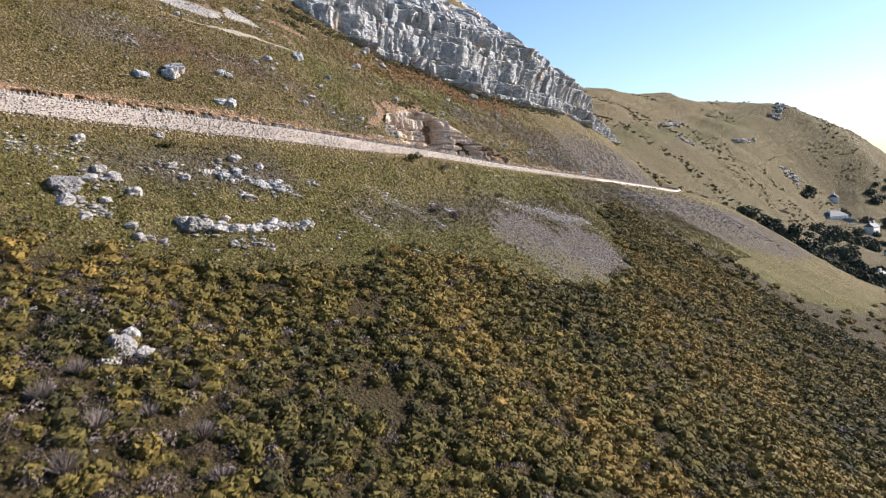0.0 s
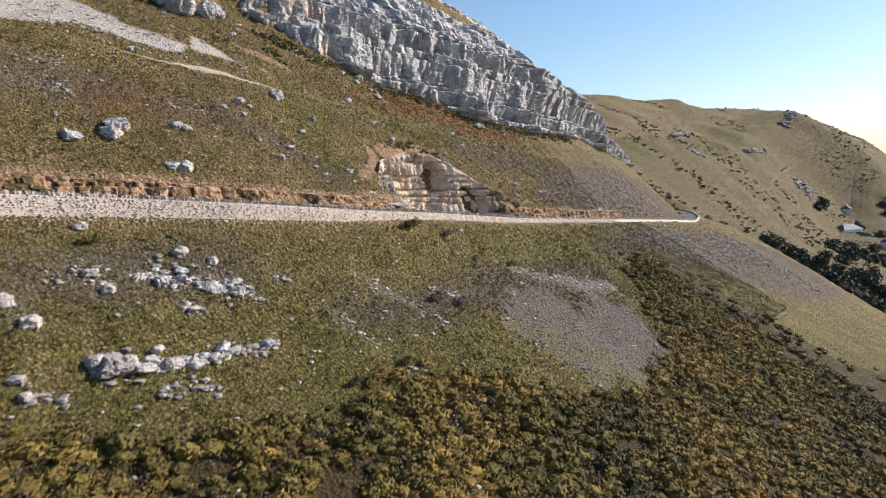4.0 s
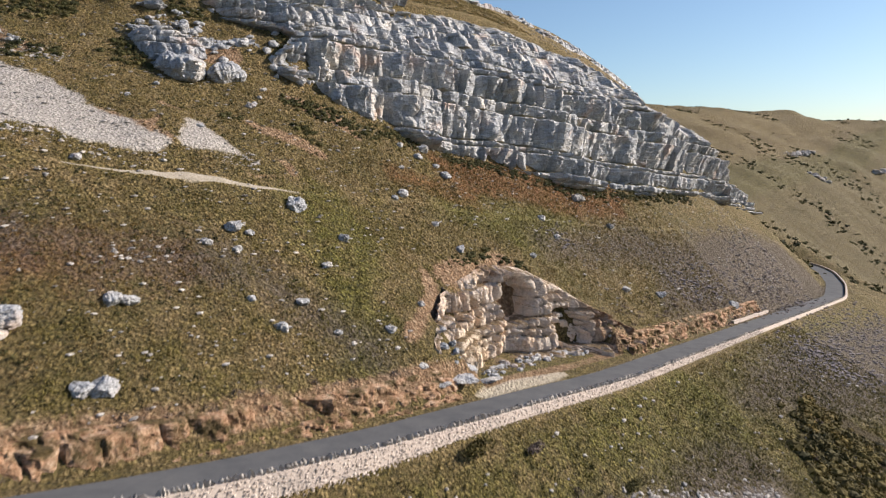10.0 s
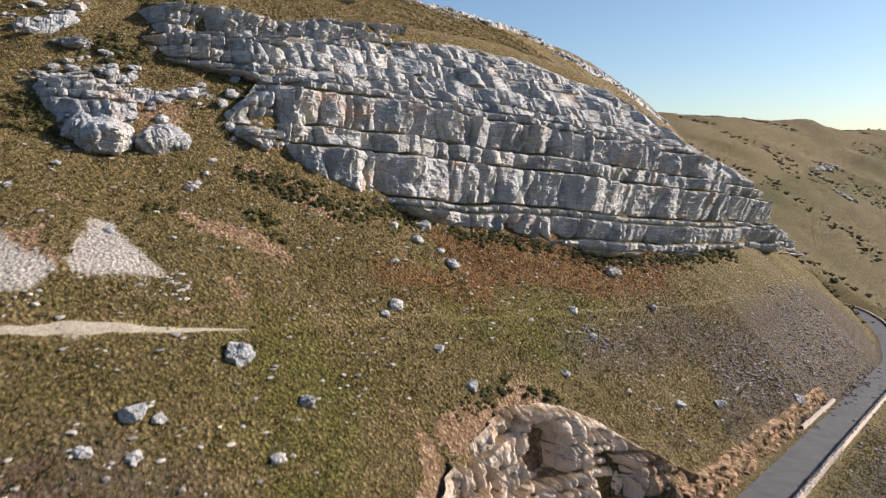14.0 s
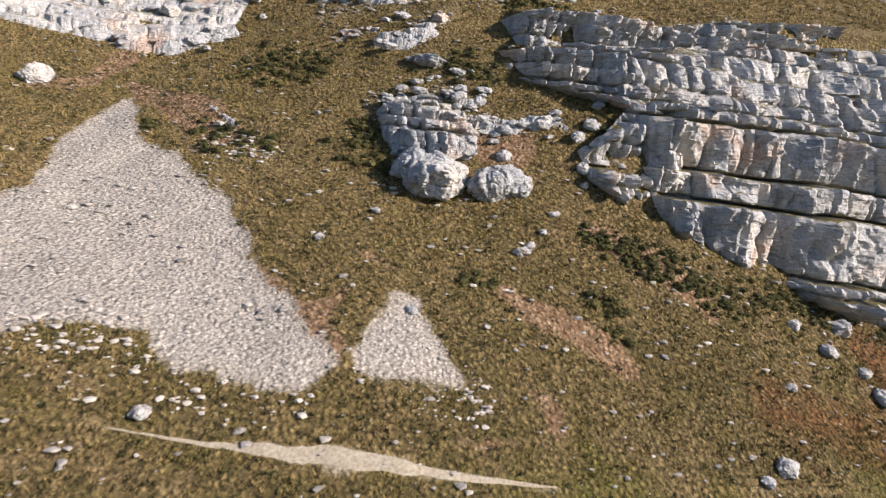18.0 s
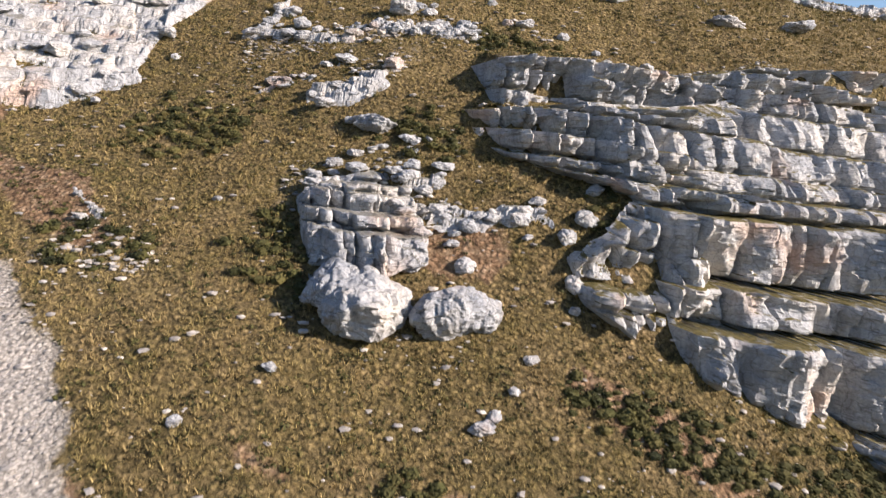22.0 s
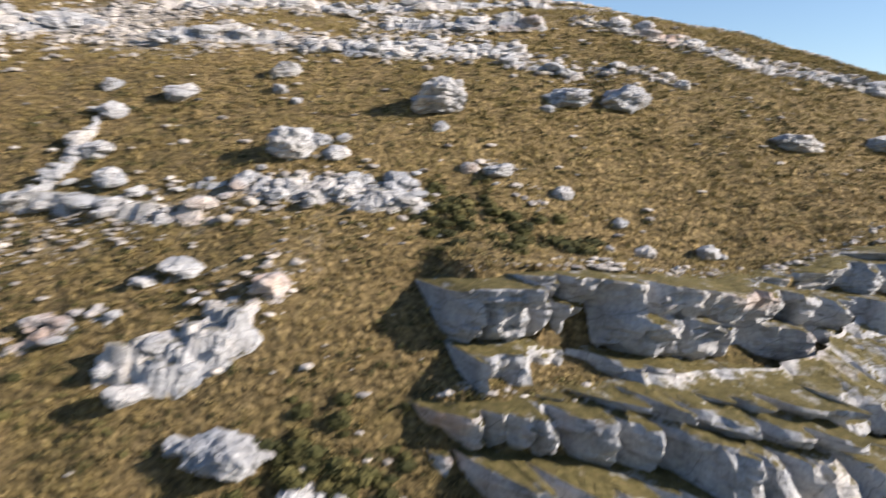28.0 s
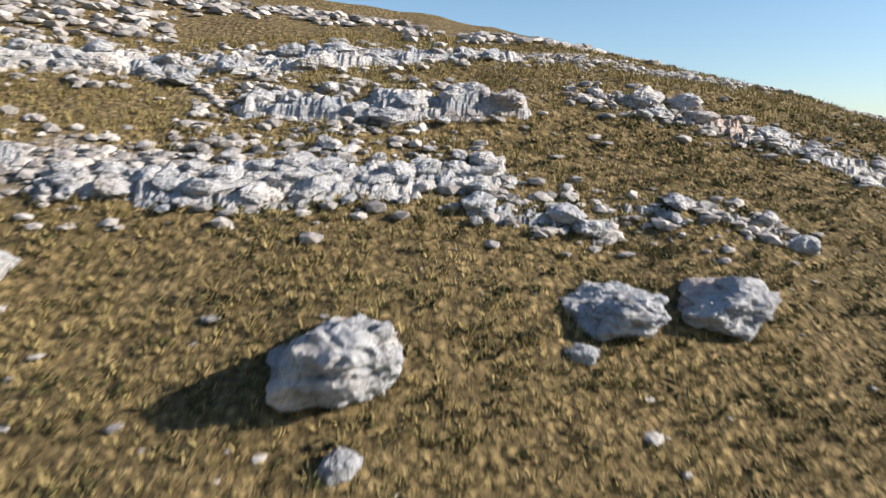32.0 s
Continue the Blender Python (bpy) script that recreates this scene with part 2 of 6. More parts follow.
class Paint:
    """Short forms for the nodes of one material."""

    def __init__(self, name, rough=0.9):
        self.m, self.nodes, self.links, self.b = node_material(name, rough)
        self.where = self.nodes.new("ShaderNodeNewGeometry").outputs["Position"]

    def noise(self, scale, detail=4, rough=0.55, stretch=None):
        n = self.nodes.new("ShaderNodeTexNoise")
        n.inputs["Scale"].default_value, n.inputs["Detail"].default_value, n.inputs["Roughness"].default_value = scale, detail, rough
        v = self.where
        if stretch:
            mp = self.nodes.new("ShaderNodeMapping")
            mp.inputs["Scale"].default_value = stretch
            self.links.new(v, mp.inputs["Vector"])
            v = mp.outputs[0]
        self.links.new(v, n.inputs["Vector"])
        return n.outputs["Fac"]

    def cells(self, scale, feature="F1", out="Distance"):
        n = self.nodes.new("ShaderNodeTexVoronoi")
        n.feature = feature
        n.inputs["Scale"].default_value = scale
        self.links.new(self.where, n.inputs["Vector"])
        return n.outputs[out]

    def value(self, key):
        n = self.nodes.new("ShaderNodeAttribute")
        n.attribute_name = key
        return n.outputs["Fac"]

    def ramp(self, fac, stops):
        n = self.nodes.new("ShaderNodeValToRGB")
        e = n.color_ramp.elements
        while len(e) < len(stops):
            e.new(0.5)
        for k, (at, col) in enumerate(stops):
            e[k].position = at
            e[k].color = (*col, 1) if isinstance(col, tuple) else (col, col, col, 1)
        self.links.new(fac, n.inputs["Fac"])
        return n.outputs["Color"]

    def mix(self, fac, a, b, kind="MIX"):
        n = self.nodes.new("ShaderNodeMix")
        n.data_type, n.blend_type = "RGBA", kind
        for k, v in ((0, fac), (6, a), (7, b)):
            if isinstance(v, (float, int)):
                n.inputs[k].default_value = v if k == 0 else (v, v, v, 1)
            elif isinstance(v, tuple):
                n.inputs[k].default_value = (*v, 1)
            else:
                self.links.new(v, n.inputs[k])
        return n.outputs[2]

    def grown(self, key, scale, much, low, high, most=1.0):
        """Where a point value, broken up by noise, goes from low to high."""
        v = self.math("ADD", self.value(key), self.math("MULTIPLY", self.noise(scale, 6, 0.8), much))
        return self.ramp(self.math("MULTIPLY", v, 0.4), [(low * 0.4, 0.0), (high * 0.4, most)])

    def math(self, kind, a, b=0.5):
        n = self.nodes.new("ShaderNodeMath")
        n.operation = kind
        for k, v in ((0, a), (1, b)):
            if isinstance(v, (float, int)):
                n.inputs[k].default_value = v
            else:
                self.links.new(v, n.inputs[k])
        return n.outputs[0]

    def normal_z(self):
        n = self.nodes.new("ShaderNodeSeparateXYZ")
        self.links.new(self.nodes.new("ShaderNodeNewGeometry").outputs["Normal"], n.inputs[0])
        return n.outputs["Z"]

    def random(self):
        return self.nodes.new("ShaderNodeObjectInfo").outputs["Random"]

    def island(self):
        return self.nodes.new("ShaderNodeNewGeometry").outputs["Random Per Island"]

    def finish(self, color, bump=None, strength=0.5, distance=0.1):
        if isinstance(color, tuple):
            self.b.inputs["Base Color"].default_value = (*color, 1)
        else:
            self.links.new(color, self.b.inputs["Base Color"])
        if bump is not None:
            n = self.nodes.new("ShaderNodeBump")
            n.inputs["Strength"].default_value, n.inputs["Distance"].default_value = strength, distance
            self.links.new(bump, n.inputs["Height"])
            self.links.new(n.outputs[0], self.b.inputs["Normal"])
        return self.m


# ---- materials ----
def make_turf():
    p = Paint("turf", 0.95)
    fine = p.noise(3.2, 6, 0.7)
    mid = p.noise(0.35, 5, 0.6)
    wide = p.noise(0.045, 4, 0.55)
    green = p.ramp(fine, [(0.38, (0.026, 0.024, 0.010)), (0.5, (0.116, 0.098, 0.032)), (0.68, (0.250, 0.198, 0.088))])
    tawny = p.ramp(fine, [(0.38, (0.038, 0.030, 0.016)), (0.5, (0.190, 0.141, 0.080)), (0.68, (0.390, 0.305, 0.195))])
    col = p.mix(p.ramp(mid, [(0.38, 0.0), (0.66, 1.0)]), green, tawny)
    col = p.mix(p.ramp(wide, [(0.40, 0.0), (0.62, 0.6)]), col, p.mix(0.5, green, tawny))
    col = p.mix(p.ramp(p.noise(0.11, 5, 0.65), [(0.42, 0.0), (0.60, 0.55)]), col, p.mix(0.4, green, (0.030, 0.034, 0.010)))
    col = p.mix(p.ramp(p.noise(0.8, 5, 0.7), [(0.56, 0.0), (0.68, 0.5)]), col, (0.26, 0.195, 0.115))
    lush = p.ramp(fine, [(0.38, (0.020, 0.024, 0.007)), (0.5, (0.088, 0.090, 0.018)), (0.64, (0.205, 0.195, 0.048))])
    broken = p.noise(0.55, 5, 0.75)
    uneven = lambda key, much: p.math("MULTIPLY", p.ramp(p.math("ADD", p.value(key), p.math("MULTIPLY", p.math("SUBTRACT", broken, 0.5), 2.2)), [(0.25, 0.0), (1.0, 1.0)]), much)
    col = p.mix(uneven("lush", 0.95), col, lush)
    straw = p.ramp(fine, [(0.34, (0.060, 0.048, 0.022)), (0.5, (0.220, 0.165, 0.084)), (0.68, (0.375, 0.295, 0.160))])
    col = p.mix(uneven("straw", 0.8), col, straw)
    rust = p.ramp(fine, [(0.34, (0.035, 0.016, 0.008)), (0.5, (0.150, 0.066, 0.026)), (0.68, (0.250, 0.125, 0.055))])
    col = p.mix(uneven("rust", 0.9), col, rust)
    earth = p.ramp(p.noise(1.6, 6, 0.7), [(0.32, (0.085, 0.050, 0.032)), (0.5, (0.270, 0.175, 0.118)), (0.70, (0.440, 0.345, 0.265))])
    col = p.mix(p.grown("earth", 1.3, 1.5, 1.15, 1.5, 0.95), col, earth)
    # colour of the heath patches, also of the haze on the far hill
    heath_and_haze = p.ramp(p.noise(2.4, 6, 0.75), [(0.34, (0.035, 0.026, 0.020)), (0.5, (0.110, 0.086, 0.072)), (0.66, (0.205, 0.178, 0.160))])
    col = p.mix(uneven("heath_and_haze", 0.85), col, heath_and_haze)
    stones = p.cells(5.5)
    tone = p.ramp(p.cells(5.5, out="Color"), [(0.1, (0.30, 0.28, 0.26)), (0.5, (0.40, 0.375, 0.35)), (0.9, (0.50, 0.47, 0.44))])
    tone = p.mix(p.value("purplish"), tone, p.mix(0.9, tone, (0.085, 0.074, 0.082)))
    rock = p.mix(p.ramp(stones, [(0.3, 0.0), (0.75, 0.6)]), tone, (0.10, 0.09, 0.08))
    col = p.mix(p.grown("scree", 1.0, 1.4, 1.05, 1.3), col, rock)
    gravel = p.ramp(p.noise(6, 4, 0.7), [(0.3, (0.26, 0.235, 0.205)), (0.7, (0.46, 0.43, 0.39))])
    col = p.mix(p.grown("track", 1.0, 0.5, 0.76, 1.2, 0.9), col, gravel)
    # darker brown ground below the gorse's edge
    gorse_floor = p.ramp(fine, [(0.3, (0.022, 0.018, 0.008)), (0.7, (0.075, 0.055, 0.022))])
    col = p.mix(p.value("under"), col, gorse_floor)
    col = p.mix(p.math("SUBTRACT", 1.0, p.math("MAXIMUM", p.value("scree"), p.value("heath_and_haze"))), col, p.mix(1.0, col, (1.24, 1.19, 1.07), "MULTIPLY"))
    # tussocks, with the shade in the gaps between them painted dark
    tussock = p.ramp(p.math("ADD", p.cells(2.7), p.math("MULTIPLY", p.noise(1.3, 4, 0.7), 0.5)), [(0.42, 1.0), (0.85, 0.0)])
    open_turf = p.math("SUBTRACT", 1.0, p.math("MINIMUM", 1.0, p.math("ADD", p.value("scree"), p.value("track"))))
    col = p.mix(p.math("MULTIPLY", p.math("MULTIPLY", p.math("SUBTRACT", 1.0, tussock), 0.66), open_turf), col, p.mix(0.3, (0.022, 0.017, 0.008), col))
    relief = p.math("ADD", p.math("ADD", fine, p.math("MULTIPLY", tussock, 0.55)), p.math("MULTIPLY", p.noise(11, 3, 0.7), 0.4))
    relief = p.math("MULTIPLY", relief, p.math("SUBTRACT", 1.0, p.math("MULTIPLY", p.value("scree"), 0.55)))
    return p.finish(col, relief, 1.0, 0.42)


def make_limestone():
    p = Paint("limestone", 0.85)
    grain = p.noise(5.0, 7, 0.7)
    patch = p.noise(0.28, 5, 0.6)
    streak = p.noise(0.9, 5, 0.65, (1.0, 1.0, 0.18))
    col = p.ramp(patch, [(0.32, (0.275, 0.295, 0.33)), (0.5, (0.40, 0.41, 0.43)), (0.68, (0.53, 0.50, 0.47))])
    col = p.mix(p.ramp(streak, [(0.34, 0.6), (0.52, 0.0)]), col, (0.17, 0.175, 0.185))
    col = p.mix(p.ramp(p.noise(0.16, 4, 0.6), [(0.58, 0.0), (0.72, 0.5)]), col, (0.52, 0.31, 0.19))
    col = p.mix(0.55, col, p.ramp(grain, [(0.25, 0.16), (0.5, 0.5), (0.75, 0.72)]), "OVERLAY")
    bed = p.noise(2.2, 4, 0.6, (0.35, 0.35, 2.8))
    col = p.mix(p.ramp(bed, [(0.33, 0.6), (0.42, 0.0)]), col, (0.075, 0.070, 0.064))
    for scale, thin, much in ((0.5, 0.018, 0.5), (1.5, 0.02, 0.25)):
        wander = p.nodes.new("ShaderNodeVectorMath")
        wander.operation = "MULTIPLY_ADD"
        wobble = p.nodes.new("ShaderNodeTexNoise")
        wobble.inputs["Scale"].default_value, wobble.inputs["Detail"].default_value = 1.1, 4
        p.links.new(p.where, wobble.inputs["Vector"])
        p.links.new(wobble.outputs["Color"], wander.inputs[0])
        wander.inputs[1].default_value = (0.8, 0.8, 0.5)
        p.links.new(p.where, wander.inputs[2])
        net = p.nodes.new("ShaderNodeTexVoronoi")
        net.feature = "DISTANCE_TO_EDGE"
        net.inputs["Scale"].default_value = scale
        p.links.new(wander.outputs[0], net.inputs["Vector"])
        col = p.mix(p.ramp(net.outputs["Distance"], [(0.0, much), (thin, 0.0)]), col, (0.07, 0.064, 0.058))
    top = p.ramp(p.math("ADD", p.normal_z(), p.math("MULTIPLY", p.math("SUBTRACT", p.noise(0.9, 5, 0.7), 0.5), 0.9)), [(0.80, 0.0), (0.93, 1.0)])
    turf = p.ramp(p.noise(3.0, 5, 0.7), [(0.25, (0.035, 0.032, 0.010)), (0.5, (0.100, 0.085, 0.028)), (0.78, (0.210, 0.160, 0.075))])
    col = p.mix(p.math("MULTIPLY", top, p.value("ledge")), col, turf)
    relief = p.math("ADD", grain, p.math("MULTIPLY", p.cells(1.4, "DISTANCE_TO_EDGE"), 0.8))
    return p.finish(col, relief, 0.8, 0.26)


TURF = make_turf()
LIMESTONE = make_limestone()


# ---- the ground: one sheet ----
def stations():
    near = np.arange(-60, 112, 0.62)
    left = np.concatenate([[-4000, -1500, -600, -320], np.arange(-200, -60, 4.0)])
    far = [112.0]
    while far[-1] < 1100:
        far.append(far[-1] + 0.7 + (far[-1] - 110) * 0.018)
    return np.concatenate([left, near, far, [1400, 2000, 3200, 4800]])


def spread(values, centre, half, soft):
    return smooth(half + soft, half - soft, np.abs(values - centre))


def patch(s, c, points, soft=0.9):
    """1 within the strip along points of (s, c, half width), fading to 0 at its uneven edge."""
    best = np.zeros(len(s))
    wob = fbm(np.stack([s, c, 0 * s], -1) / 3.0, 3, 21) * 1.6
    for (s0, c0, w0), (s1, c1, w1) in zip(points, points[1:]):
        ds, dc = s1 - s0, c1 - c0
        t = np.clip(((s - s0) * ds + (c - c0) * dc) / (ds * ds + dc * dc + 1e-9), 0, 1)
        w = w0 + (w1 - w0) * t
        d = np.hypot(s - s0 - t * ds, c - c0 - t * dc) + wob * np.minimum(1, w / 3)
        best = np.maximum(best, smooth(w + soft, w - soft, d))
    return best


def region(s, c, corners, soft=0.8, ragged=1.3, seed=21):
    """1 inside the outline of corners (s, c), fading to 0 across its uneven edge."""
    inside = np.zeros(len(s), bool)
    near = np.full(len(s), 1e9)
    for (s0, c0), (s1, c1) in zip(corners, corners[1:] + corners[:1]):
        ds, dc = s1 - s0, c1 - c0
        k = np.clip(((s - s0) * ds + (c - c0) * dc) / (ds * ds + dc * dc), 0, 1)
        near = np.minimum(near, np.hypot(s - s0 - k * ds, c - c0 - k * dc))
        if dc:
            inside ^= ((c0 > c) != (c1 > c)) & (s < s0 + ds * (c - c0) / dc)
    d = np.where(inside, near, -near) + fbm(np.stack([s, c, 0 * s], -1) / 2.2, 4, seed, 0.6) * ragged
    return smooth(-soft, soft, d)


def in_region(corners, density, seed):
    """Random places inside an outline of corners (s, c)."""
    rnd = np.random.RandomState(seed)
    low, high = np.min(corners, 0) - 1, np.max(corners, 0) + 1
    q = rnd.uniform(low, high, (int(density * np.prod(high - low)), 2))
    q = q[region(q[:, 0], q[:, 1], corners, 0.7, 1.1) > rnd.uniform(0.1, 0.9, len(q))]
    return q[:, 0], q[:, 1]


def ground_values(s, c):
    rc, rz = eased(ROAD, s)
    scree = sum(region(s, c, q, 0.7, 1.1) for q in UPPER_SCREES) + 0.46 * region(s, c, LOWER_SCREE, 2.4, 4.0) + 0.5 * sum(patch(s, c, q, 1.6) for q in SCREES[:3]) + 0.34 * sum(patch(s, c, q, 2.4) for q in BROKEN + FOOT) + 0.24 * sum(patch(s, c, q, 3.0) for q in SCREES[3:])
    earth = sum(patch(s, c, q, 0.9) for q in EARTHS)
    bank = smooth(6.6, 7.2, c - rc) * smooth(9.6, 8.8, c - rc) * smooth(90, 60, s) * (0.55 + 0.45 * value_noise(np.stack([s, c, 0 * s], -1) / 4, 8))
    rust = sum(patch(s, c, q, 3.0) for q in RUSTS)
    # past s = 215 both covers dull the far hill, partly haze painted in
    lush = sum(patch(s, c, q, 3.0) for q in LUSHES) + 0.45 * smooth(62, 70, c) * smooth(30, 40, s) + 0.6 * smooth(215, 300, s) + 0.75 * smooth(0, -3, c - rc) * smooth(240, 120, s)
    heath_and_haze = sum(patch(s, c, q, 4.0) for q in HEATHS) + smooth(215, 300, s) * 0.5
    purplish = smooth(10, -2, c - rc)
    bc, _ = eased(LINES[11], s)
    track = np.maximum(narrow(s, c, PATH_LINE), narrow(s, c, LAYBY))
    straw = smooth(-4, 6, c - bc) * smooth(28, 36, s) * 0.85 +  smooth(22, 48, c) * smooth(60, 36, s) * 0.6
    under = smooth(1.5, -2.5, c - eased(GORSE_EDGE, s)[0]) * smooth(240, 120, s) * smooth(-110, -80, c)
    return {"heath_and_haze": np.clip(heath_and_haze, 0, 1), "purplish": purplish, "under": under, "track": track, "scree": np.clip(scree, 0, 1), "earth": np.clip(earth + bank, 0, 1), "rust": np.clip(rust, 0, 1) * 0.85, "lush": np.clip(lush, 0, 1) * 0.8, "straw": np.clip(straw, 0, 1)}


def narrow(s, c, points):
    """1 on a narrow track along points of (s, c, half width)."""
    best = np.zeros(len(s))
    for (s0, c0, w0), (s1, c1, w1) in zip(points, points[1:]):
        ds, dc = s1 - s0, c1 - c0
        t = np.clip(((s - s0) * ds + (c - c0) * dc) / (ds * ds + dc * dc), 0, 1)
        w = w0 + (w1 - w0) * t
        best = np.maximum(best, (0.55 + np.minimum(w, 0.45)) * smooth(w + 0.45, w - 0.2, np.hypot(s - s0 - t * ds, c - c0 - t * dc)))
    return best


def cliff_top(s):
    """The upper edge of the main cliff; near its end the beds stop lower."""
    c, z = eased(LINES[11], s)
    w = smooth(54, 68, s)
    low_c, low_z = along([(40, 54.8, 49.4), (50, 53.6, 49.4), (58, 54, 50.4), (68, 55.5, 52)], s)
    return low_c + (c - low_c) * w, low_z + (z - low_z) * w


def build_ground():
    s = stations()
    pc, pz = profile(s)
    # behind the cliff's face the sheet keeps inside the rock
    cliffy = smooth(44, 48, s) * smooth(216, 212, s)
    pc[:, 9] += 1.2 * cliffy
    pc[:, 10] += 4.5 * cliffy
    pc[:, 11] += 2.0 * cliffy
    counts = [6, 16, 62, 14, 2, 7, 6, 38, 28, 6, 8, 20, 22, 44, 14, 8]
    rows = []
    for j, n in enumerate(counts):
        for k in range(n):
            rows.append(pc[:, j] + (pc[:, j + 1] - pc[:, j]) * k / n)
    rows = [np.full(len(s), -4500.0)] + rows + [pc[:, -1], np.full(len(s), 4500.0)]
    c = np.array(rows)
    ss = np.broadcast_to(s, c.shape)
    flat_s, flat_c = ss.ravel(), c.ravel()
    z = np.empty_like(flat_c)
    n = len(s)
    for r in range(len(rows)):
        z[r * n:(r + 1) * n] = ground_height(s, c[r])
    sunk = smooth(44, 48, flat_s) * smooth(216, 212, flat_s)
    bc, bz = eased(LINES[9], flat_s)
    tc, tz = cliff_top(flat_s)
    behind = sunk * smooth(0.4, 2.2, flat_c - bc) * smooth(1.0, -0.8, flat_c - tc)
    z = z - 4.5 * behind
    z[:n] = -80
    xy = place(flat_s, flat_c)
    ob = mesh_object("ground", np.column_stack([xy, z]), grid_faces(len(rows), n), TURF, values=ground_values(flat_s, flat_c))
    tagged(ob, "rough hillside turf, olive and tawny, with grey scree and red earth", "hillside", kind="structure")
    return ob


GORSE_EDGE = [(-150, 8, 0), (-60, -2, 0), (-39, -6.5, 0), (-32, -9.4, 0), (-27, -14.4, 0), (-22, -16.3, 0), (-14, -17.3, 0), (-8, -21, 0), (0, -18.5, 0), (7, -21.8, 0), (12, -25.5, 0), (20, -29.8, 0), (28, -32.3, 0), (42, -31.2, 0), (52, -26, 0), (60, -21, 0), (72, -15, 0), (86, -9.5, 0), (90, -17, 0), (93, -30, 0), (97, -46, 0), (125, -60, 0), (160, -62, 0), (220, -60, 0)]
# patches on the ground: strips of (s, c, half width)
UPPER_SCREES = [[(1.9, 66), (-0.8, 63.1), (-2.8, 58.4), (-3.5, 51.6), (-8, 45), (-16, 39), (-15, 35), (-8, 34.2), (0, 35.8), (5.3, 35.2), (7.2, 32.7), (10.9, 31.5), (14.1, 30.6), (15.4, 32.5), (14.3, 35.5), (12, 39.2), (11.5, 43.5), (10.1, 48.7), (6.8, 54), (3.3, 59)],
                [(20.2, 37.3), (17.9, 35.3), (17.2, 33.4), (16.8, 32.0), (19.6, 31.4), (22.6, 31.6), (22.1, 34.0), (21.2, 36.6)]]
LOWER_SCREE = [(31, -11.3), (23, -15.2), (18, -19), (20, -23), (20.5, -27.2), (27.5, -30.7), (42.5, -30.5), (49, -26), (50, -21), (46, -16.5), (38, -17.5), (38, -13)]
SCREES = [[(5.8, -5.9, 0.5), (7.9, -8.2, 1.1), (9.9, -12.6, 1.1), (11, -15.2, 0.5)], [(-0.4, -9.6, 0.8), (-0.4, -11.8, 0.9), (0, -14.6, 0.5)], [(34, -9.5, 0.8), (44, -14, 1.6), (54, -17, 1.6)],
          [(80, -6, 2), (110, -9, 3.5), (140, -10, 6), (175, -18, 8)],
          [(95, 12, 2), (130, 11, 4), (165, 14, 5)], [(70, 20, 1.5), (76, 23, 1.5)]]
EARTHS = [[(30.3, 35.6, 1.1), (32.3, 34.4, 1.7), (34.6, 32.2, 0.9)], [(28.3, 37.4, 0.8), (28.8, 36.2, 0.6)], [(27.6, 30.2, 0.6), (28.4, 29.2, 0.6)], [(33.5, 10.5, 1.2), (36.5, 17, 0.8)], [(1.6, 69.3, 0.8), (4.3, 65.2, 1.6), (8.2, 61.5, 2.2), (10.6, 57.6, 1.4)], [(-6.4, 67.9, 0.9), (-2.2, 69.5, 1.2), (0.5, 74.4, 1.4)],
          [(11.8, 41, 0.5), (13.4, 37.1, 0.8), (14.8, 35.0, 0.9), (15.6, 33, 0.7)], [(39, 16.4, 1.4), (53, 17.0, 1.6)], [(29, 51.5, 1.6), (33.5, 50, 1.6)], [(27, 10, 0.8), (33, 13, 0.9)], [(20.2, 28.8, 0.1), (22, 28.2, 0.2), (24.4, 28.3, 0.15), (27.6, 28.6, 0.1)], [(37, 42, 0.8), (43, 38, 0.8)],
          [(39, 40.2, 0.7), (44, 36.4, 0.9)], [(19, 40.5, 0.5), (20.5, 39.5, 0.5)], [(15.5, 36.6, 0.6), (17, 37.6, 0.5)]]
HEATHS = [[(26, -16, 4), (36, -22, 7), (45, -24, 6)], [(84, 8, 1), (105, 13, 7), (140, 11, 10), (185, 14, 9)], [(66, 20, 2), (100, 19, 4)], [(70, -8, 2), (100, -12, 9), (150, -22, 16), (190, -26, 14)], [(-24, 0, 3), (-8, -3, 3)], [(0, -11, 2), (12, -12, 4)], [(20, -12, 3), (55, -14, 5)], [(-14, 25, 3), (-4, 24, 3)], [(2, 21, 2), (10, 20, 2)], [(22, 10, 2), (14, 19, 2)]]
RUSTS = [[(60, 34, 3.5), (85, 30.5, 4.5), (106, 30, 3.5)], [(60, 32, 2.5), (100, 28.5, 3)], [(-4, 22, 3), (10, 20, 2)], [(45, 30, 2), (58, 28, 2)]]
LUSHES = [[(99, -40, 3), (95, -48, 4), (120, -56, 3)], [(52, 26, 4), (62, 23, 5), (82, 26, 3)], [(36, 7.2, 1.6), (46, 7.6, 2.2), (60, 6.2, 1.6)], [(-5, -16, 4), (12, -19, 4)], [(40, -6, 3), (60, -7, 4)], [(20, 8, 2), (28, 22, 6)]]
PATH_LINE = [(-60, 40, 0.1), (0, 31.2, 0.1), (9, 29.4, 0.1), (13, 28.5, 0.35), (15, 28.0, 0.45), (20, 27.1, 0.25), (27, 26.1, 0.12), (35, 26, 0.1), (75, 24.5, 0.1), (136, 20.5, 0.1), (190, 15, 0.1)]
LAYBY = [(31, 3.9, 1.0), (38, 4.6, 1.4), (46, 4.4, 0.8)]
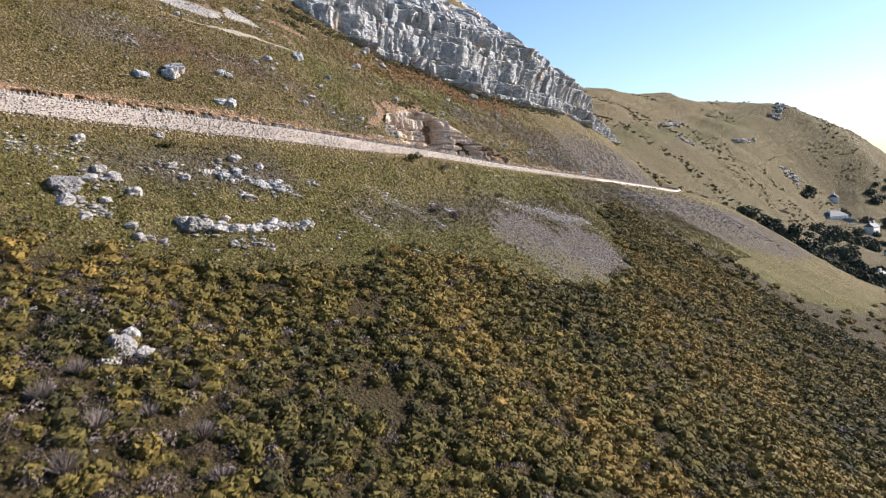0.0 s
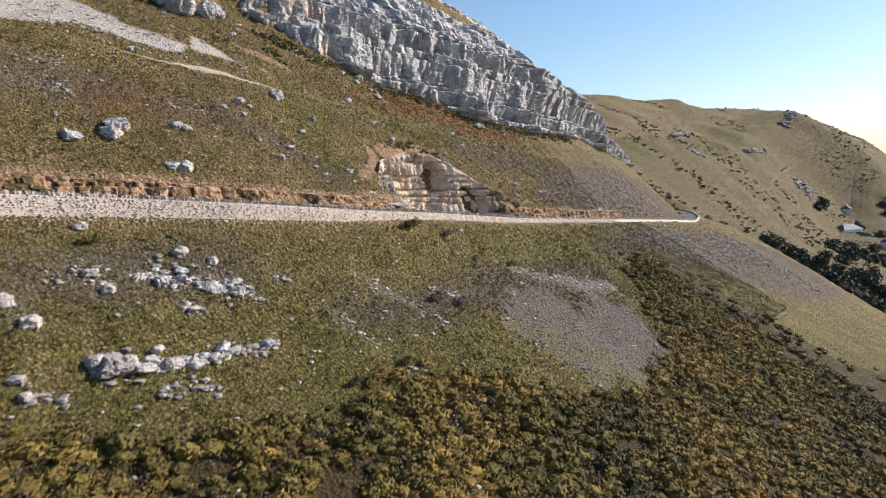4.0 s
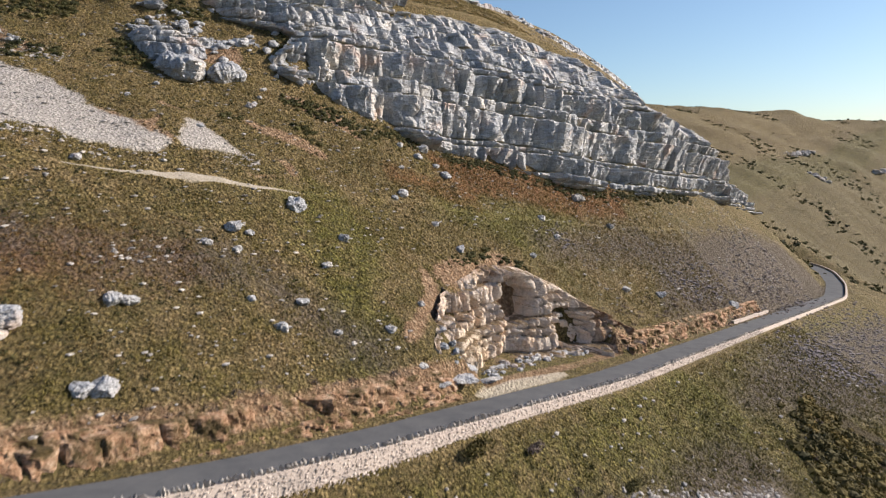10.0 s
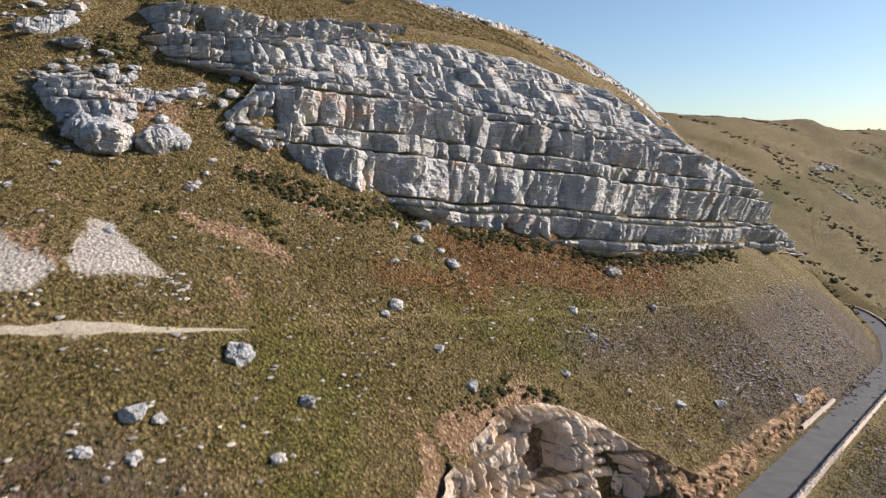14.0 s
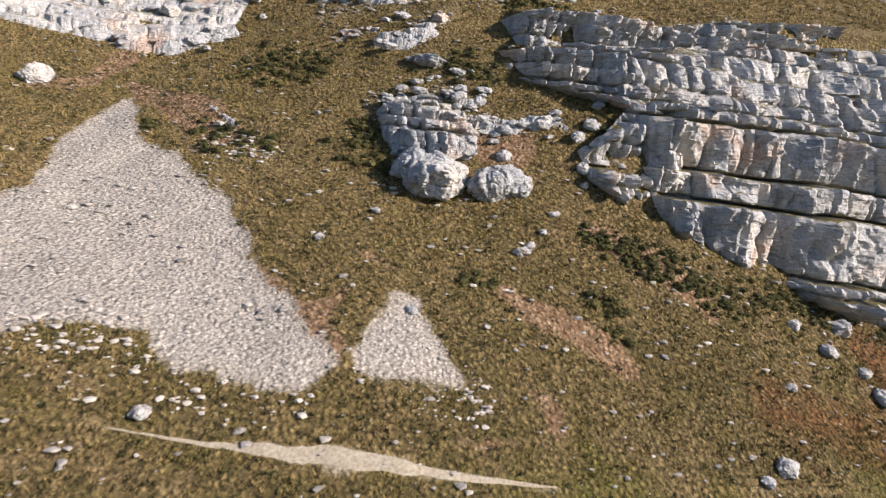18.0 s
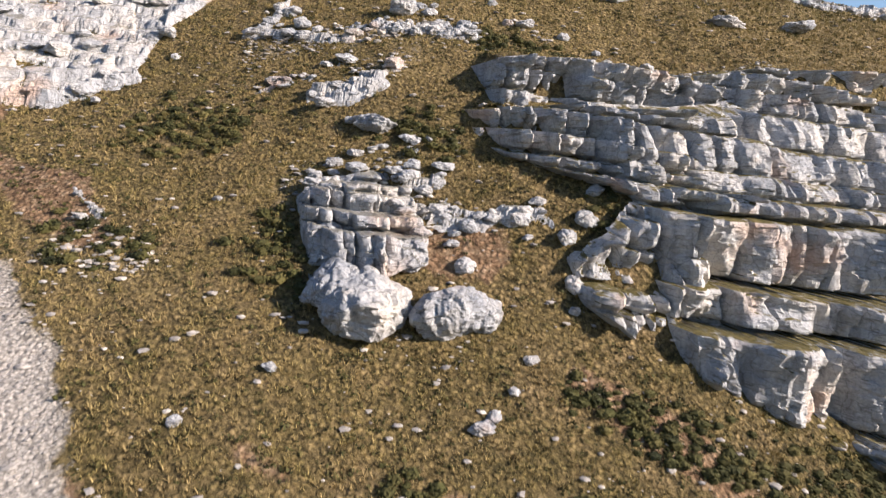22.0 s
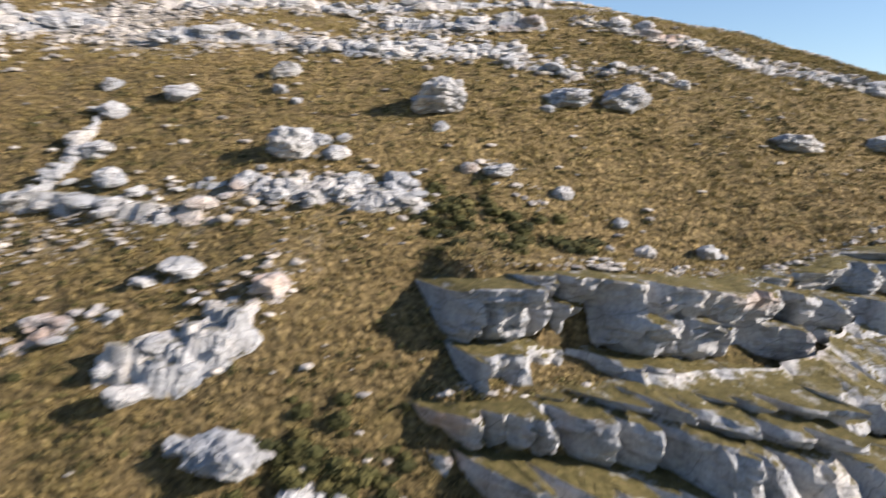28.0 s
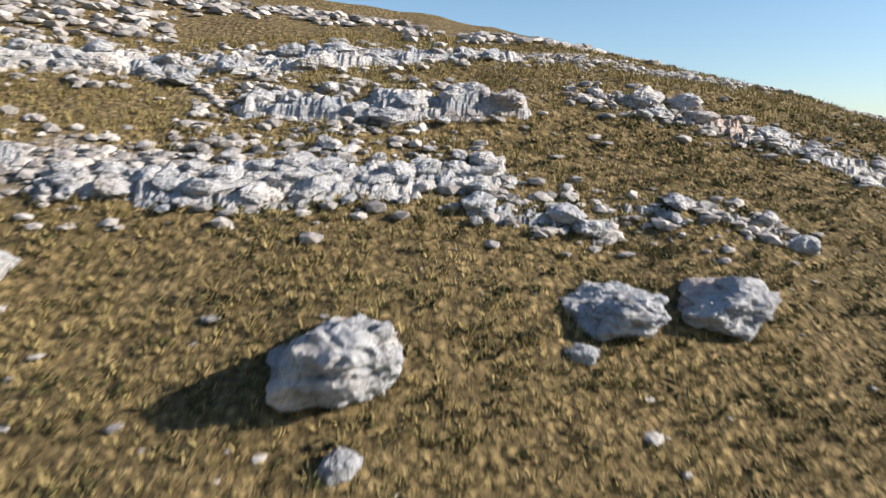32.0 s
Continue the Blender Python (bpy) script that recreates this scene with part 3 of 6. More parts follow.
# bands of broken limestone on the crest and by the wall's foot
BROKEN = [[(28, 91.5, 3.0), (33, 90, 2.6), (40, 86, 1.6)], [(38, 87.5, 2.0), (46, 84.5, 3.2), (53, 81.5, 1.4)], [(44, 93, 2.0), (51, 89, 2.6), (57, 86.0, 1.6)], [(60, 86, 1.0), (66, 81, 1.8), (74, 76, 1.7), (88, 72, 1.6), (105, 70, 1.6)], [(51, 80, 1.4), (54, 78, 1.6), (62, 75, 1.2)],
          [(26, 99, 4.0), (40, 100, 3.0), (60, 95, 2.5), (80, 90, 2.5), (110, 84, 3)], [(-25, 98, 5), (5, 98, 4), (28, 95, 4)], [(30.6, 72, 1.2), (36.5, 70, 1.6), (39.6, 68.6, 1.2)]]
FOOT = [[(-16.2, -1.6, 0.9), (-13.3, -2.3, 1.5), (-10.7, -4.1, 1.7), (-8.5, -5.4, 1.3), (-6.4, -6.9, 0.7)], [(-20.6, 0.9, 0.9), (-19.3, -1.0, 1.3), (-18.8, -2.6, 1.0)], [(-23, -0.8, 0.7), (-21.8, -1.0, 0.7)], [(-14.6, -5.6, 0.9), (-12.6, -6.2, 0.8)], [(-24, -8.2, 1.2), (-20, -9.2, 1.0), (-14, -10.6, 0.9), (-9.2, -11.6, 0.6)],
        [(-20.8, -11.6, 0.9), (-17, -13, 0.8)], [(-29, -1.2, 1.2), (-25.8, -2.4, 1.2)], [(-32.5, -3, 1.2), (-29, -5.6, 1.2)], [(-28.6, -8.2, 0.9), (-26, -9.6, 0.7)], [(-4.4, -5.2, 0.6), (-2.8, -5.8, 0.6)], [(15, -10, 0.8), (18, -12, 0.8)], [(-13, 24, 1.8), (-7, 23, 1.4)], [(-11, 27, 1.2), (-5, 27, 1.2)], [(4, 20.5, 1.2), (8, 20.8, 1.0)],
        [(-34, 3, 2.0), (-27, 1, 2.2)], [(8, 57, 2), (14, 54, 1.5)], [(22, 58, 1.6), (30, 56.5, 2.2)], [(20, 75, 2.0), (28, 73, 2.4)], [(27, 66, 2), (33, 67, 1.6)], [(44, 70.5, 1.2), (46, 66.5, 0.8)]]
build_ground()


# ---- rock faces ----
def rock_face(name, s_values, base, top, seed, ledge=1.0, middle=None, depth=1.0, rows=120, dip=0.10, thick=(1.0, 2.6), label="", material=None, bays=1.0, category="cliff", knee=0.62, proud=0.8, massive=None, chip=0.34, seams=1.0, facets=0.0, grain=(0.8, 0.6), pocks=0.5, calm=0.93, recess=(), values=None, turn=0.24, upright=0.85, joints=1.0, swing=0.0):
    """A face of bedded rock between two lines of the plan: courses of blocks with open seams, joints and clefts, set back from course to course."""
    rnd = np.random.RandomState(seed)
    s = np.asarray(s_values, float)
    bc, bz = base(s)
    tc, tz = top(s)
    v = np.linspace(0, 1, rows)[:, None]
    if middle:
        mc, mz = middle(s)
        c = np.where(v < knee, bc + (mc - bc) * v / knee, mc + (tc - mc) * (v - knee) / (1 - knee))
        z = np.where(v < knee, bz + (mz - bz) * v / knee, mz + (tz - mz) * (v - knee) / (1 - knee))
    else:
        c = bc + (tc - bc) * v
        z = bz + (tz - bz) * v
    ss = np.broadcast_to(s, c.shape)
    p = np.stack([ss, c, z], -1).reshape(-1, 3)
    n = len(p)
    flat = np.stack([p[:, 0], 0 * p[:, 0], p[:, 2]], -1)
    level = p[:, 2] + dip * (p[:, 0] - 50) + fbm(flat / 14, 2, seed) * 0.8
    edges = [-40.0]
    while edges[-1] < 90:
        edges.append(edges[-1] + rnd.uniform(*thick) * (2.0 if rnd.rand() < 0.18 else 0.55 if rnd.rand() < 0.3 else 1))
    edges = np.array(edges)
    if massive:
        edges = np.sort(np.append(edges[(edges < massive[0]) | (edges > massive[-1])], massive))
    open_seam = np.where(rnd.rand(len(edges)) < 0.5, rnd.uniform(0.7, 1.3, len(edges)), rnd.uniform(0.15, 0.4, len(edges)))
    course = np.searchsorted(edges, level) - 1
    lo, hi = edges[course], edges[course + 1]
    inbed = (level - lo) / (hi - lo)
    out, crack = np.zeros(n), np.zeros(n)
    heavy = np.zeros(len(edges), bool)
    if massive:
        heavy[np.searchsorted(edges, massive[0])] = True
        for main in massive[1:]:
            open_seam[np.searchsorted(edges, main)] = 1.9
    flute = np.abs(fbm(np.stack([p[:, 0] / 1.5, p[:, 2] / 9, 0 * p[:, 0]], -1), 3, seed + 31))
    for k in np.unique(course):
        pick = course == k
        tall = edges[k + 1] - edges[k]
        cuts = [s[0] - 5]
        while cuts[-1] < s[-1] + 5:
            cuts.append(cuts[-1] + joints * (rnd.gamma(1.6, 0.62) + 0.45) * (0.75 + 0.25 * tall))
        cuts = np.array(cuts)
        wav = p[pick, 0] + fbm(flat[pick] / 1.8, 3, seed + 3) * 0.35
        at = np.clip(np.searchsorted(cuts, wav) - 1, 0, len(cuts) - 2)
        push = rnd.normal(0, 0.24, len(cuts)) + rnd.normal(0, 0.26)
        tilt = rnd.normal(turn, 0.55, len(cuts)) + swing * smooth(82, 58, cuts)
        nod = rnd.normal(0.0, 0.14, len(cuts))
        if heavy[k]:
            push, tilt = push * 0.5, tilt * 0.6
        edge = np.minimum(wav - cuts[at], cuts[at + 1] - wav)
        round_off = smooth(0.45, 0.0, edge) * 0.30 + smooth(0.45, 0.0, hi[pick] - level[pick]) * 0.34 + smooth(0.7, 0.0, level[pick] - lo[pick]) * 0.10
        out[pick] = push[at] + tilt[at] * (wav - (cuts[at] + cuts[at + 1]) / 2) + nod[at] * (level[pick] - (lo[pick] + hi[pick]) / 2) - round_off + (0.55 * flute[pick] if heavy[k] else 0.18 * flute[pick])
        crack[pick] = smooth(0.20, 0.0, edge) * rnd.uniform(0.05, 0.9, len(cuts))[at] * (0.6 if heavy[k] else 1.0)
    seam = np.maximum(smooth(0.38, 0.10, level - lo) * open_seam[course], smooth(0.10, 0.0, hi - level) * 0.3 * open_seam[course + 1])
    # upright clefts and buttresses that run through the courses
    wide = fbm(np.stack([p[:, 0] / 9, p[:, 2] / 60, 0 * p[:, 0]], -1), 3, seed + 11)
    ridge = 1 - np.abs(fbm(np.stack([p[:, 0] / 4.2 + wide, p[:, 2] / 22, 0 * p[:, 0]], -1), 2, seed + 12))
    butt = wide * 2.8 - smooth(0.91, 1.0, ridge) * 1.5 + fbm(np.stack([p[:, 0] / 2.2, p[:, 2] / 5, 0 * p[:, 0]], -1), 3, seed + 13) * 0.5
    # flat sides that turn towards one end of the face or the other
    knots = [s[0] - 9]
    while knots[-1] < s[-1] + 9:
        knots.append(knots[-1] + rnd.uniform(2.5, 8.0) * (1 + 0.008 * max(0, knots[-1] - 60)))
    turned = np.interp(p[:, 0] + 0.35 * p[:, 2], np.array(knots) + 0.35 * p[:, 2].mean(), rnd.normal(0, 1.0, len(knots)))
    higher = np.interp(p[:, 0] - 0.2 * p[:, 2], np.array(knots) * 0.7 + 0.3 * knots[0] - 3, rnd.normal(0, 1.0, len(knots)))
    butt = butt + facets * (turned + 0.6 * higher)
    rise = (inbed - 0.5) * (hi - lo)
    slope = np.clip((tc - bc) / np.maximum(tz - bz, 1), 0, 1.3)
    lean = np.broadcast_to(slope, c.shape).reshape(-1) * rise * upright
    cell = np.floor(np.stack([p[:, 0] / grain[0] + course * 0.37, level / grain[1], 0 * p[:, 0]], -1) + fbm(p / 1.2, 2, seed + 9)[:, None] * 0.7).astype(np.int64)
    chips = (lattice(cell[:, 0], cell[:, 1], cell[:, 2], seed) - 0.5) * chip
    rough = chips + fbm(p / 0.7, 4, seed + 5, 0.6) * pocks * 0.55 + fbm(p / 3, 3, seed + 6) * 0.4
    fade = np.broadcast_to(smooth(0.0, 0.05, v) * smooth(1.0, calm, v), c.shape).reshape(-1)
    ends = smooth(s[0], s[0] + 0.6, p[:, 0]) * smooth(s[-1], s[-1] - 1.2, p[:, 0])
    shift = (out + butt * bays + rough - crack - seam * seams) * depth + lean + proud * (1 - 0.6 * smooth(130, 205, p[:, 0]))
    for rs, rz, ws, wz, deep in recess:
        wx, wy = p[:, 0] + fbm(p / 1.5, 3, seed + 21) * 0.9, p[:, 2] + fbm(p / 1.5, 3, seed + 22) * 0.9
        shift = shift - deep * smooth(1.12, 0.88, np.hypot((wx - rs) / ws, (wy - rz) / wz))
    least = 0.3 if calm > 0.9 else 0.05
    shift = shift * (least + (1 - least) * fade) * ends - (1 - ends) * 2.6
    xy = place(p[:, 0] + fbm(p / 0.8, 2, seed + 7) * 0.12, p[:, 1] - shift)
    ob = mesh_object(name, np.column_stack([xy, p[:, 2] + fbm(p / 1.3, 2, seed + 8) * 0.15]), grid_faces(rows, len(s)), material or LIMESTONE, smooth_faces=False,
                     values={"ledge": np.full(n, ledge), **(values(p) if values else {})})
    tagged(ob, label, category)
    return ob


def widening(a, b, step, growth):
    out = [a]
    while out[-1] < b:
        out.append(out[-1] + step * (1 + growth * (out[-1] - a)))
    return np.array(out)


def line_of(points):
    return lambda s: along(points, s)


rock_face("cliff", widening(43.5, 214.5, 0.22, 0.013), lambda s: tuple(np.add(eased(LINES[9], s), [[0.2], [-1.5]])), lambda s: tuple(np.add(cliff_top(s), [[3.0], [0.2]])),
          5, 1.0, middle=lambda s: eased(LINES[10], s), rows=210, massive=(29.6, 35.4, 38.0), facets=1.25, proud=1.9, joints=1.0, turn=0.05, swing=0.25, chip=0.28, pocks=0.34, seams=1.25, bays=0.7, label="long pale grey limestone cliff with stepped beds and grassy ledges")
rock_face("cliff", np.arange(38.4, 49, 0.18), line_of([(38.4, 46.8, 37.2), (41, 44.6, 35), (49, 41.5, 31)]), line_of([(38.4, 47.6, 39), (41, 48.2, 41), (43.5, 49.4, 42.8), (49, 50.5, 43.4)]),
          15, 1.0, rows=60, turn=0.6, facets=0.8, label="broken end of the limestone cliff beside a grassy gully")
rock_face("cliff", np.arange(35.2, 54, 0.15), line_of([(34.6, 59, 46.4), (36.5, 57, 45.4), (38.4, 55.2, 44.8), (40.2, 53.4, 44.3), (44.7, 50.3, 42.8), (54, 49, 43)]), line_of([(34.6, 60.6, 48.3), (38.4, 59.2, 48.9), (44, 57.4, 49.3), (54, 54.8, 49.3)]),
          25, 1.0, middle=line_of(TIER_TWO), rows=68, depth=0.8, turn=0.65, joints=1.2, upright=1.0, proud=1.3, facets=0.8, pocks=0.95, seams=0.9, calm=0.8, thick=(1.5, 1.9), knee=0.8, chip=0.46, label="second tier of grey limestone beds above the cliff")
rock_face("cliff", widening(37.4, 76, 0.17, 0.01), lambda s: np.add(along([(37.4, 62.4, 49.8), (38.3, 61.2, 49.2), (41, 60.2, 49.0), (43, 59.5, 48.8), (46, 58.6, 48.7), (50, 57.6, 48.9), (54, 57.4, 49.6), (61, 57.6, 51.5), (70, 57, 52.4), (95, 56, 52.2), (120, 55, 50)], s), [[0.0], [-1.2]]), line_of([(37.4, 64.6, 52.3), (44.7, 62.8, 53.0), (54, 61.0, 52.6), (61, 61.4, 53.7), (70, 61, 54.3), (95, 59, 54), (120, 57, 51.3)]),
          35, 1.0, middle=line_of(TIER_THREE), rows=56, depth=0.8, turn=0.65, joints=1.2, upright=0.8, proud=2.0, knee=0.72, thick=(1.5, 2.0), chip=0.5, pocks=1.0, facets=0.6, seams=0.6, calm=0.72, label="low top tier of weathered limestone with turf on its crest")


# ---- road ----
def make_asphalt():
    p = Paint("asphalt", 0.85)
    col = p.ramp(p.noise(0.5, 5, 0.6), [(0.3, (0.062, 0.066, 0.074)), (0.7, (0.095, 0.098, 0.104))])
    col = p.mix(0.4, col, p.ramp(p.noise(14, 4, 0.7), [(0.3, 0.3), (0.7, 0.7)]), "OVERLAY")
    return p.finish(col, p.noise(30, 3, 0.6), 0.3, 0.02)


ASPHALT = make_asphalt()


def build_road():
    s = np.arange(-150, 255, 0.8)
    rc, rz = eased(ROAD, s)
    v = np.linspace(0.35, 5.2, 8)
    wob = fbm(np.stack([s / 3, 0 * s, 0 * s], -1), 3, 4) * 0.22
    c = rc[:, None] + v[None] + np.where(v[None] > 5, wob[:, None], 0)
    z = rz[:, None] + 0.07 + 0.05 * np.sin((v[None] - 0.35) / 4.85 * np.pi)
    xy = place(np.broadcast_to(s[:, None], c.shape).ravel(), c.ravel())
    ob = mesh_object("road", np.column_stack([xy, z.ravel()]), grid_faces(len(s), len(v)), ASPHALT)
    tagged(ob, "narrow grey asphalt road along the hillside", "road", kind="structure")


build_road()


def build_footpath():
    s = np.arange(4, 27, 0.25)
    c, _ = eased(PATH_LINE, s)
    half = np.interp(s, [4, 8, 10, 13, 16, 20, 24, 27], [0.02, 0.08, 0.18, 0.38, 0.40, 0.24, 0.10, 0.02])
    rows = []
    for k in (-1, -0.4, 0.4, 1):
        ck = c + half * k * (1 + 0.5 * fbm(np.stack([s / 1.4, 0 * s + k, 0 * s], -1), 3, 7))
        rows.append(np.column_stack([place(s, ck), ground_height(s, ck) + (0.06 if abs(k) < 1 else 0.0)]))
    p = Paint("trodden gravel", 0.95)
    col = p.ramp(p.noise(5, 5, 0.7), [(0.3, (0.16, 0.135, 0.095)), (0.5, (0.27, 0.24, 0.195)), (0.7, (0.37, 0.345, 0.305))])
    path = mesh_object("footpath", np.concatenate(rows), grid_faces(4, len(s)), p.finish(col, p.noise(12, 4, 0.7), 0.6, 0.05))
    tagged(path, "narrow trodden path of pale gravel across the hillside", "footpath", kind="structure")


build_footpath()


# ---- loose rock ----
def ball(level):
    bm = bmesh.new()
    bmesh.ops.create_icosphere(bm, subdivisions=level, radius=1.0)
    v = np.array([x.co for x in bm.verts])
    f = np.array([[x.index for x in q.verts] for q in bm.faces])
    bm.free()
    return v, f


BALLS = {k: ball(k) for k in (1, 2, 3, 4, 5)}


def cut_rock(level, seed, planes=16, roughness=0.06, flat=0.75, bedded=0.0, least=0.45):
    """A rock of about one metre: a ball cut by planes, roughened."""
    rnd = np.random.RandomState(seed)
    d, f = BALLS[level]
    normal = rnd.normal(size=(planes, 3))
    normal /= np.linalg.norm(normal, axis=1)[:, None]
    reach = rnd.uniform(least, 0.95, planes)
    r = np.min(np.where(d @ normal.T > 0.08, reach / np.maximum(d @ normal.T, 0.08), 9.0), axis=1)
    r = np.minimum(r, 1.15) * (1 + roughness * 1.5 * fbm(d * 2.2 + seed, 3, seed) + roughness * fbm(d * 7 + seed, 2, seed))
    if level > 2:
        # knobs and fissures
        spot = rnd.normal(size=(46 if level > 3 else 26, 3))
        spot /= np.linalg.norm(spot, axis=1)[:, None]
        near = np.sort(np.linalg.norm((d + 0.12 * np.stack([fbm(d * 5 + k, 2, seed + k) for k in (1, 2, 3)], -1))[:, None] - spot[None], axis=2), axis=1)
        which = np.argmin(np.linalg.norm(d[:, None] - spot[None], axis=2), axis=1)
        r = r * (1 + rnd.normal(0, 0.035, len(spot))[which] - 0.07 * smooth(0.09, 0.0, near[:, 1] - near[:, 0]))
    v = d * r[:, None] * [1, 1, flat] * 0.62
    if bedded:
        step = np.sin(v[:, 2] * 26 + fbm(v * 2 + seed, 2, seed) * 2)
        v[:, :2] *= 1 + bedded * np.sign(step)[:, None] * np.abs(step)[:, None] ** 0.4
    return v, f


def joined(templates, x, y, z, size, turn, pick, squash=None, lean=None):
    """Vertices and faces of many copies of templates in one mesh."""
    verts, faces, index, base = [], [], [], 0
    for k, (v, f) in enumerate(templates):
        at = np.where(pick == k)[0]
        if not len(at):
            continue
        c, s = np.cos(turn[at])[:, None], np.sin(turn[at])[:, None]
        sz = size[at][:, None]
        h = sz if squash is None else sz * squash[at][:, None]
        px, py, pz = v[None, :, 0] * sz, v[None, :, 1] * sz, v[None, :, 2] * h
        if lean is not None:
            px = px + pz * lean[at, 0][:, None]
            py = py + pz * lean[at, 1][:, None]
        q = np.stack([px * c - py * s + x[at][:, None], px * s + py * c + y[at][:, None], pz + z[at][:, None]], -1)
        verts.append(q.reshape(-1, 3))
        faces.append((f[None] + (np.arange(len(at)) * len(v))[:, None, None]).reshape(-1, f.shape[1]) + base)
        index.append(np.repeat(at, len(v)))
        base += len(at) * len(v)
    return np.concatenate(verts), np.concatenate(faces), np.concatenate(index)


PEBBLES = [cut_rock(1, 100 + k, 8, 0.0, 0.6) for k in range(10)]
STONES = [cut_rock(2, 200 + k, 12, 0.05) for k in range(8)]


def make_rock(name, dark=0.0, pale=0.0):
    """Loose stone, each piece in its own grey."""
    p = Paint(name, 0.9)
    shade = p.island()
    col = p.ramp(shade, [(0.0, (0.20, 0.19, 0.185)), (0.5, (0.36, 0.34, 0.325)), (1.0, (0.54, 0.51, 0.475))])
    col = p.mix(p.ramp(p.noise(1.6, 6, 0.7), [(0.35, 0.65), (0.6, 0.0)]), col, (0.16, 0.155, 0.15))
    col = p.mix(0.5, col, p.ramp(p.noise(7, 5, 0.7), [(0.25, 0.2), (0.5, 0.5), (0.75, 0.75)]), "OVERLAY")
    if pale:
        col = p.mix(pale, col, (0.43, 0.40, 0.375))
    if dark:
        col = p.mix(dark, col, (0.12, 0.105, 0.114))
    return p.finish(col, p.noise(6, 5, 0.7), 0.6, 0.12)


ROCK = make_rock("weathered rock")
PALE_SCREE = make_rock("pale scree rock", pale=0.7)
# rubble below the road: darker stone and its shade mixed into the colour
SHADED_ROCK = make_rock("shaded grey limestone", 0.35)
SCREE_ROCK = make_rock("scree rock", 0.86)


def stone_field(name, s, c, low, high, label, category, seed, material=None, templates=None, squash=(0.6, 1.1)):
    """Many loose stones as one mesh."""
    rnd = np.random.RandomState(seed)
    n = len(s)
    size = low + (high - low) * rnd.rand(n) ** 2.2
    z = ground_height(s, c) + size * 0.12
    xy = place(s, c)
    t = templates or PEBBLES
    v, f, _ = joined(t, xy[:, 0], xy[:, 1], z, size, rnd.rand(n) * 6.3, rnd.randint(0, len(t), n), rnd.uniform(*squash, n), rnd.normal(0, 0.2, (n, 2)))
    ob = mesh_object(name, v, f, material or ROCK, smooth_faces=False)
    tagged(ob, label, category, kind="stuff")


def in_strips(strips, density, seed, widen=1.0):
    """Random places within strips of (s, c, half width)."""
    rnd = np.random.RandomState(seed)
    out = []
    for line in strips:
        for (s0, c0, w0), (s1, c1, w1) in zip(line, line[1:]):
            length = math.hypot(s1 - s0, c1 - c0)
            n = int(density * length * (w0 + w1) * widen) + 1
            t, side = rnd.rand(n), np.clip(rnd.normal(0, 0.55, n), -1.3, 1.3)
            w = (w0 + (w1 - w0) * t) * widen
            a = math.atan2(c1 - c0, s1 - s0)
            out.append(np.column_stack([s0 + (s1 - s0) * t - math.sin(a) * side * w, c0 + (c1 - c0) * t + math.cos(a) * side * w]))
    q = np.concatenate(out)
    return q[:, 0], q[:, 1]


for k, corners in enumerate(UPPER_SCREES):
    stone_field("scree", *in_region(corners, 10.0, 31 + k), 0.05, 0.24, "pale grey angular scree of broken limestone", "scree", 31 + k, PALE_SCREE, squash=(0.35, 0.7))
stone_field("scree", *in_strips([[(18, 31, 1.5), (24, 29.8, 1.2)], [(-4, 36, 3.0), (6, 34, 2.0)], [(21, 33.5, 1.0), (24.5, 29.8, 1.0)], [(6, 31.8, 1.0), (14, 30.2, 0.8)]], 4.0, 30), 0.08, 0.5, "thin pale stones where the scree runs out into turf", "scree", 30, PALE_SCREE)
stone_field("scree", *in_region(LOWER_SCREE, 5.0, 36), 0.08, 0.42, "purplish grey scree of broken stone below the road", "scree", 36, SCREE_ROCK)
stone_field("scree", *in_strips(SCREES[:3], 6.0, 32, 1.15), 0.10, 0.55, "grey stone run on the slope below the road", "scree", 32, ROCK)
stone_field("scree", *in_strips(SCREES[3:], 1.6, 33, 1.9), 0.15, 0.8, "grey stone scree in long tongues on the slope", "scree", 33, SCREE_ROCK)

q = in_strips(BROKEN, 7.5, 41, 1.2)
stone_field("broken_limestone", *q, 0.10, 0.75, "broken limestone pavement, pale blocks among turf", "rock field", 41, templates=PEBBLES, squash=(0.6, 1.1))
q = in_strips([[(-8, 112, 5), (20, 112, 5), (46, 107, 4)], [(8, 122, 4), (40, 119, 4), (64, 110, 3)], [(60, 104, 3), (90, 98, 3), (120, 92, 3)]], 2.0, 43, 1.2)
stone_field("broken_limestone", *q, 0.25, 1.3, "weathered limestone rubble below the skyline", "rock field", 43, templates=PEBBLES, squash=(0.5, 1.0))
q = in_strips([[(38.6, 62.6, 0.7), (46, 60.8, 0.9), (54, 59.9, 0.9), (64, 60, 0.8)], [(36.4, 59.6, 0.5), (44, 56.4, 0.5), (52, 54.2, 0.5)]], 7.0, 44)
stone_field("broken_limestone", *q, 0.08, 0.5, "small limestone rubble on top of a rock tier", "rock field", 44, templates=PEBBLES, squash=(0.5, 1.0))
q = in_strips(FOOT[:11], 9.0, 40)
stone_field("broken_limestone", *q, 0.12, 0.75, "grey lichened rubble in the grass below the wall", "rock field", 40, SHADED_ROCK, PEBBLES, (0.6, 1.1))
q = in_strips(FOOT[11:], 5.5, 42)
stone_field("broken_limestone", *q, 0.10, 0.6, "patches of pale broken limestone in the turf", "rock field", 42, templates=PEBBLES, squash=(0.45, 0.9))

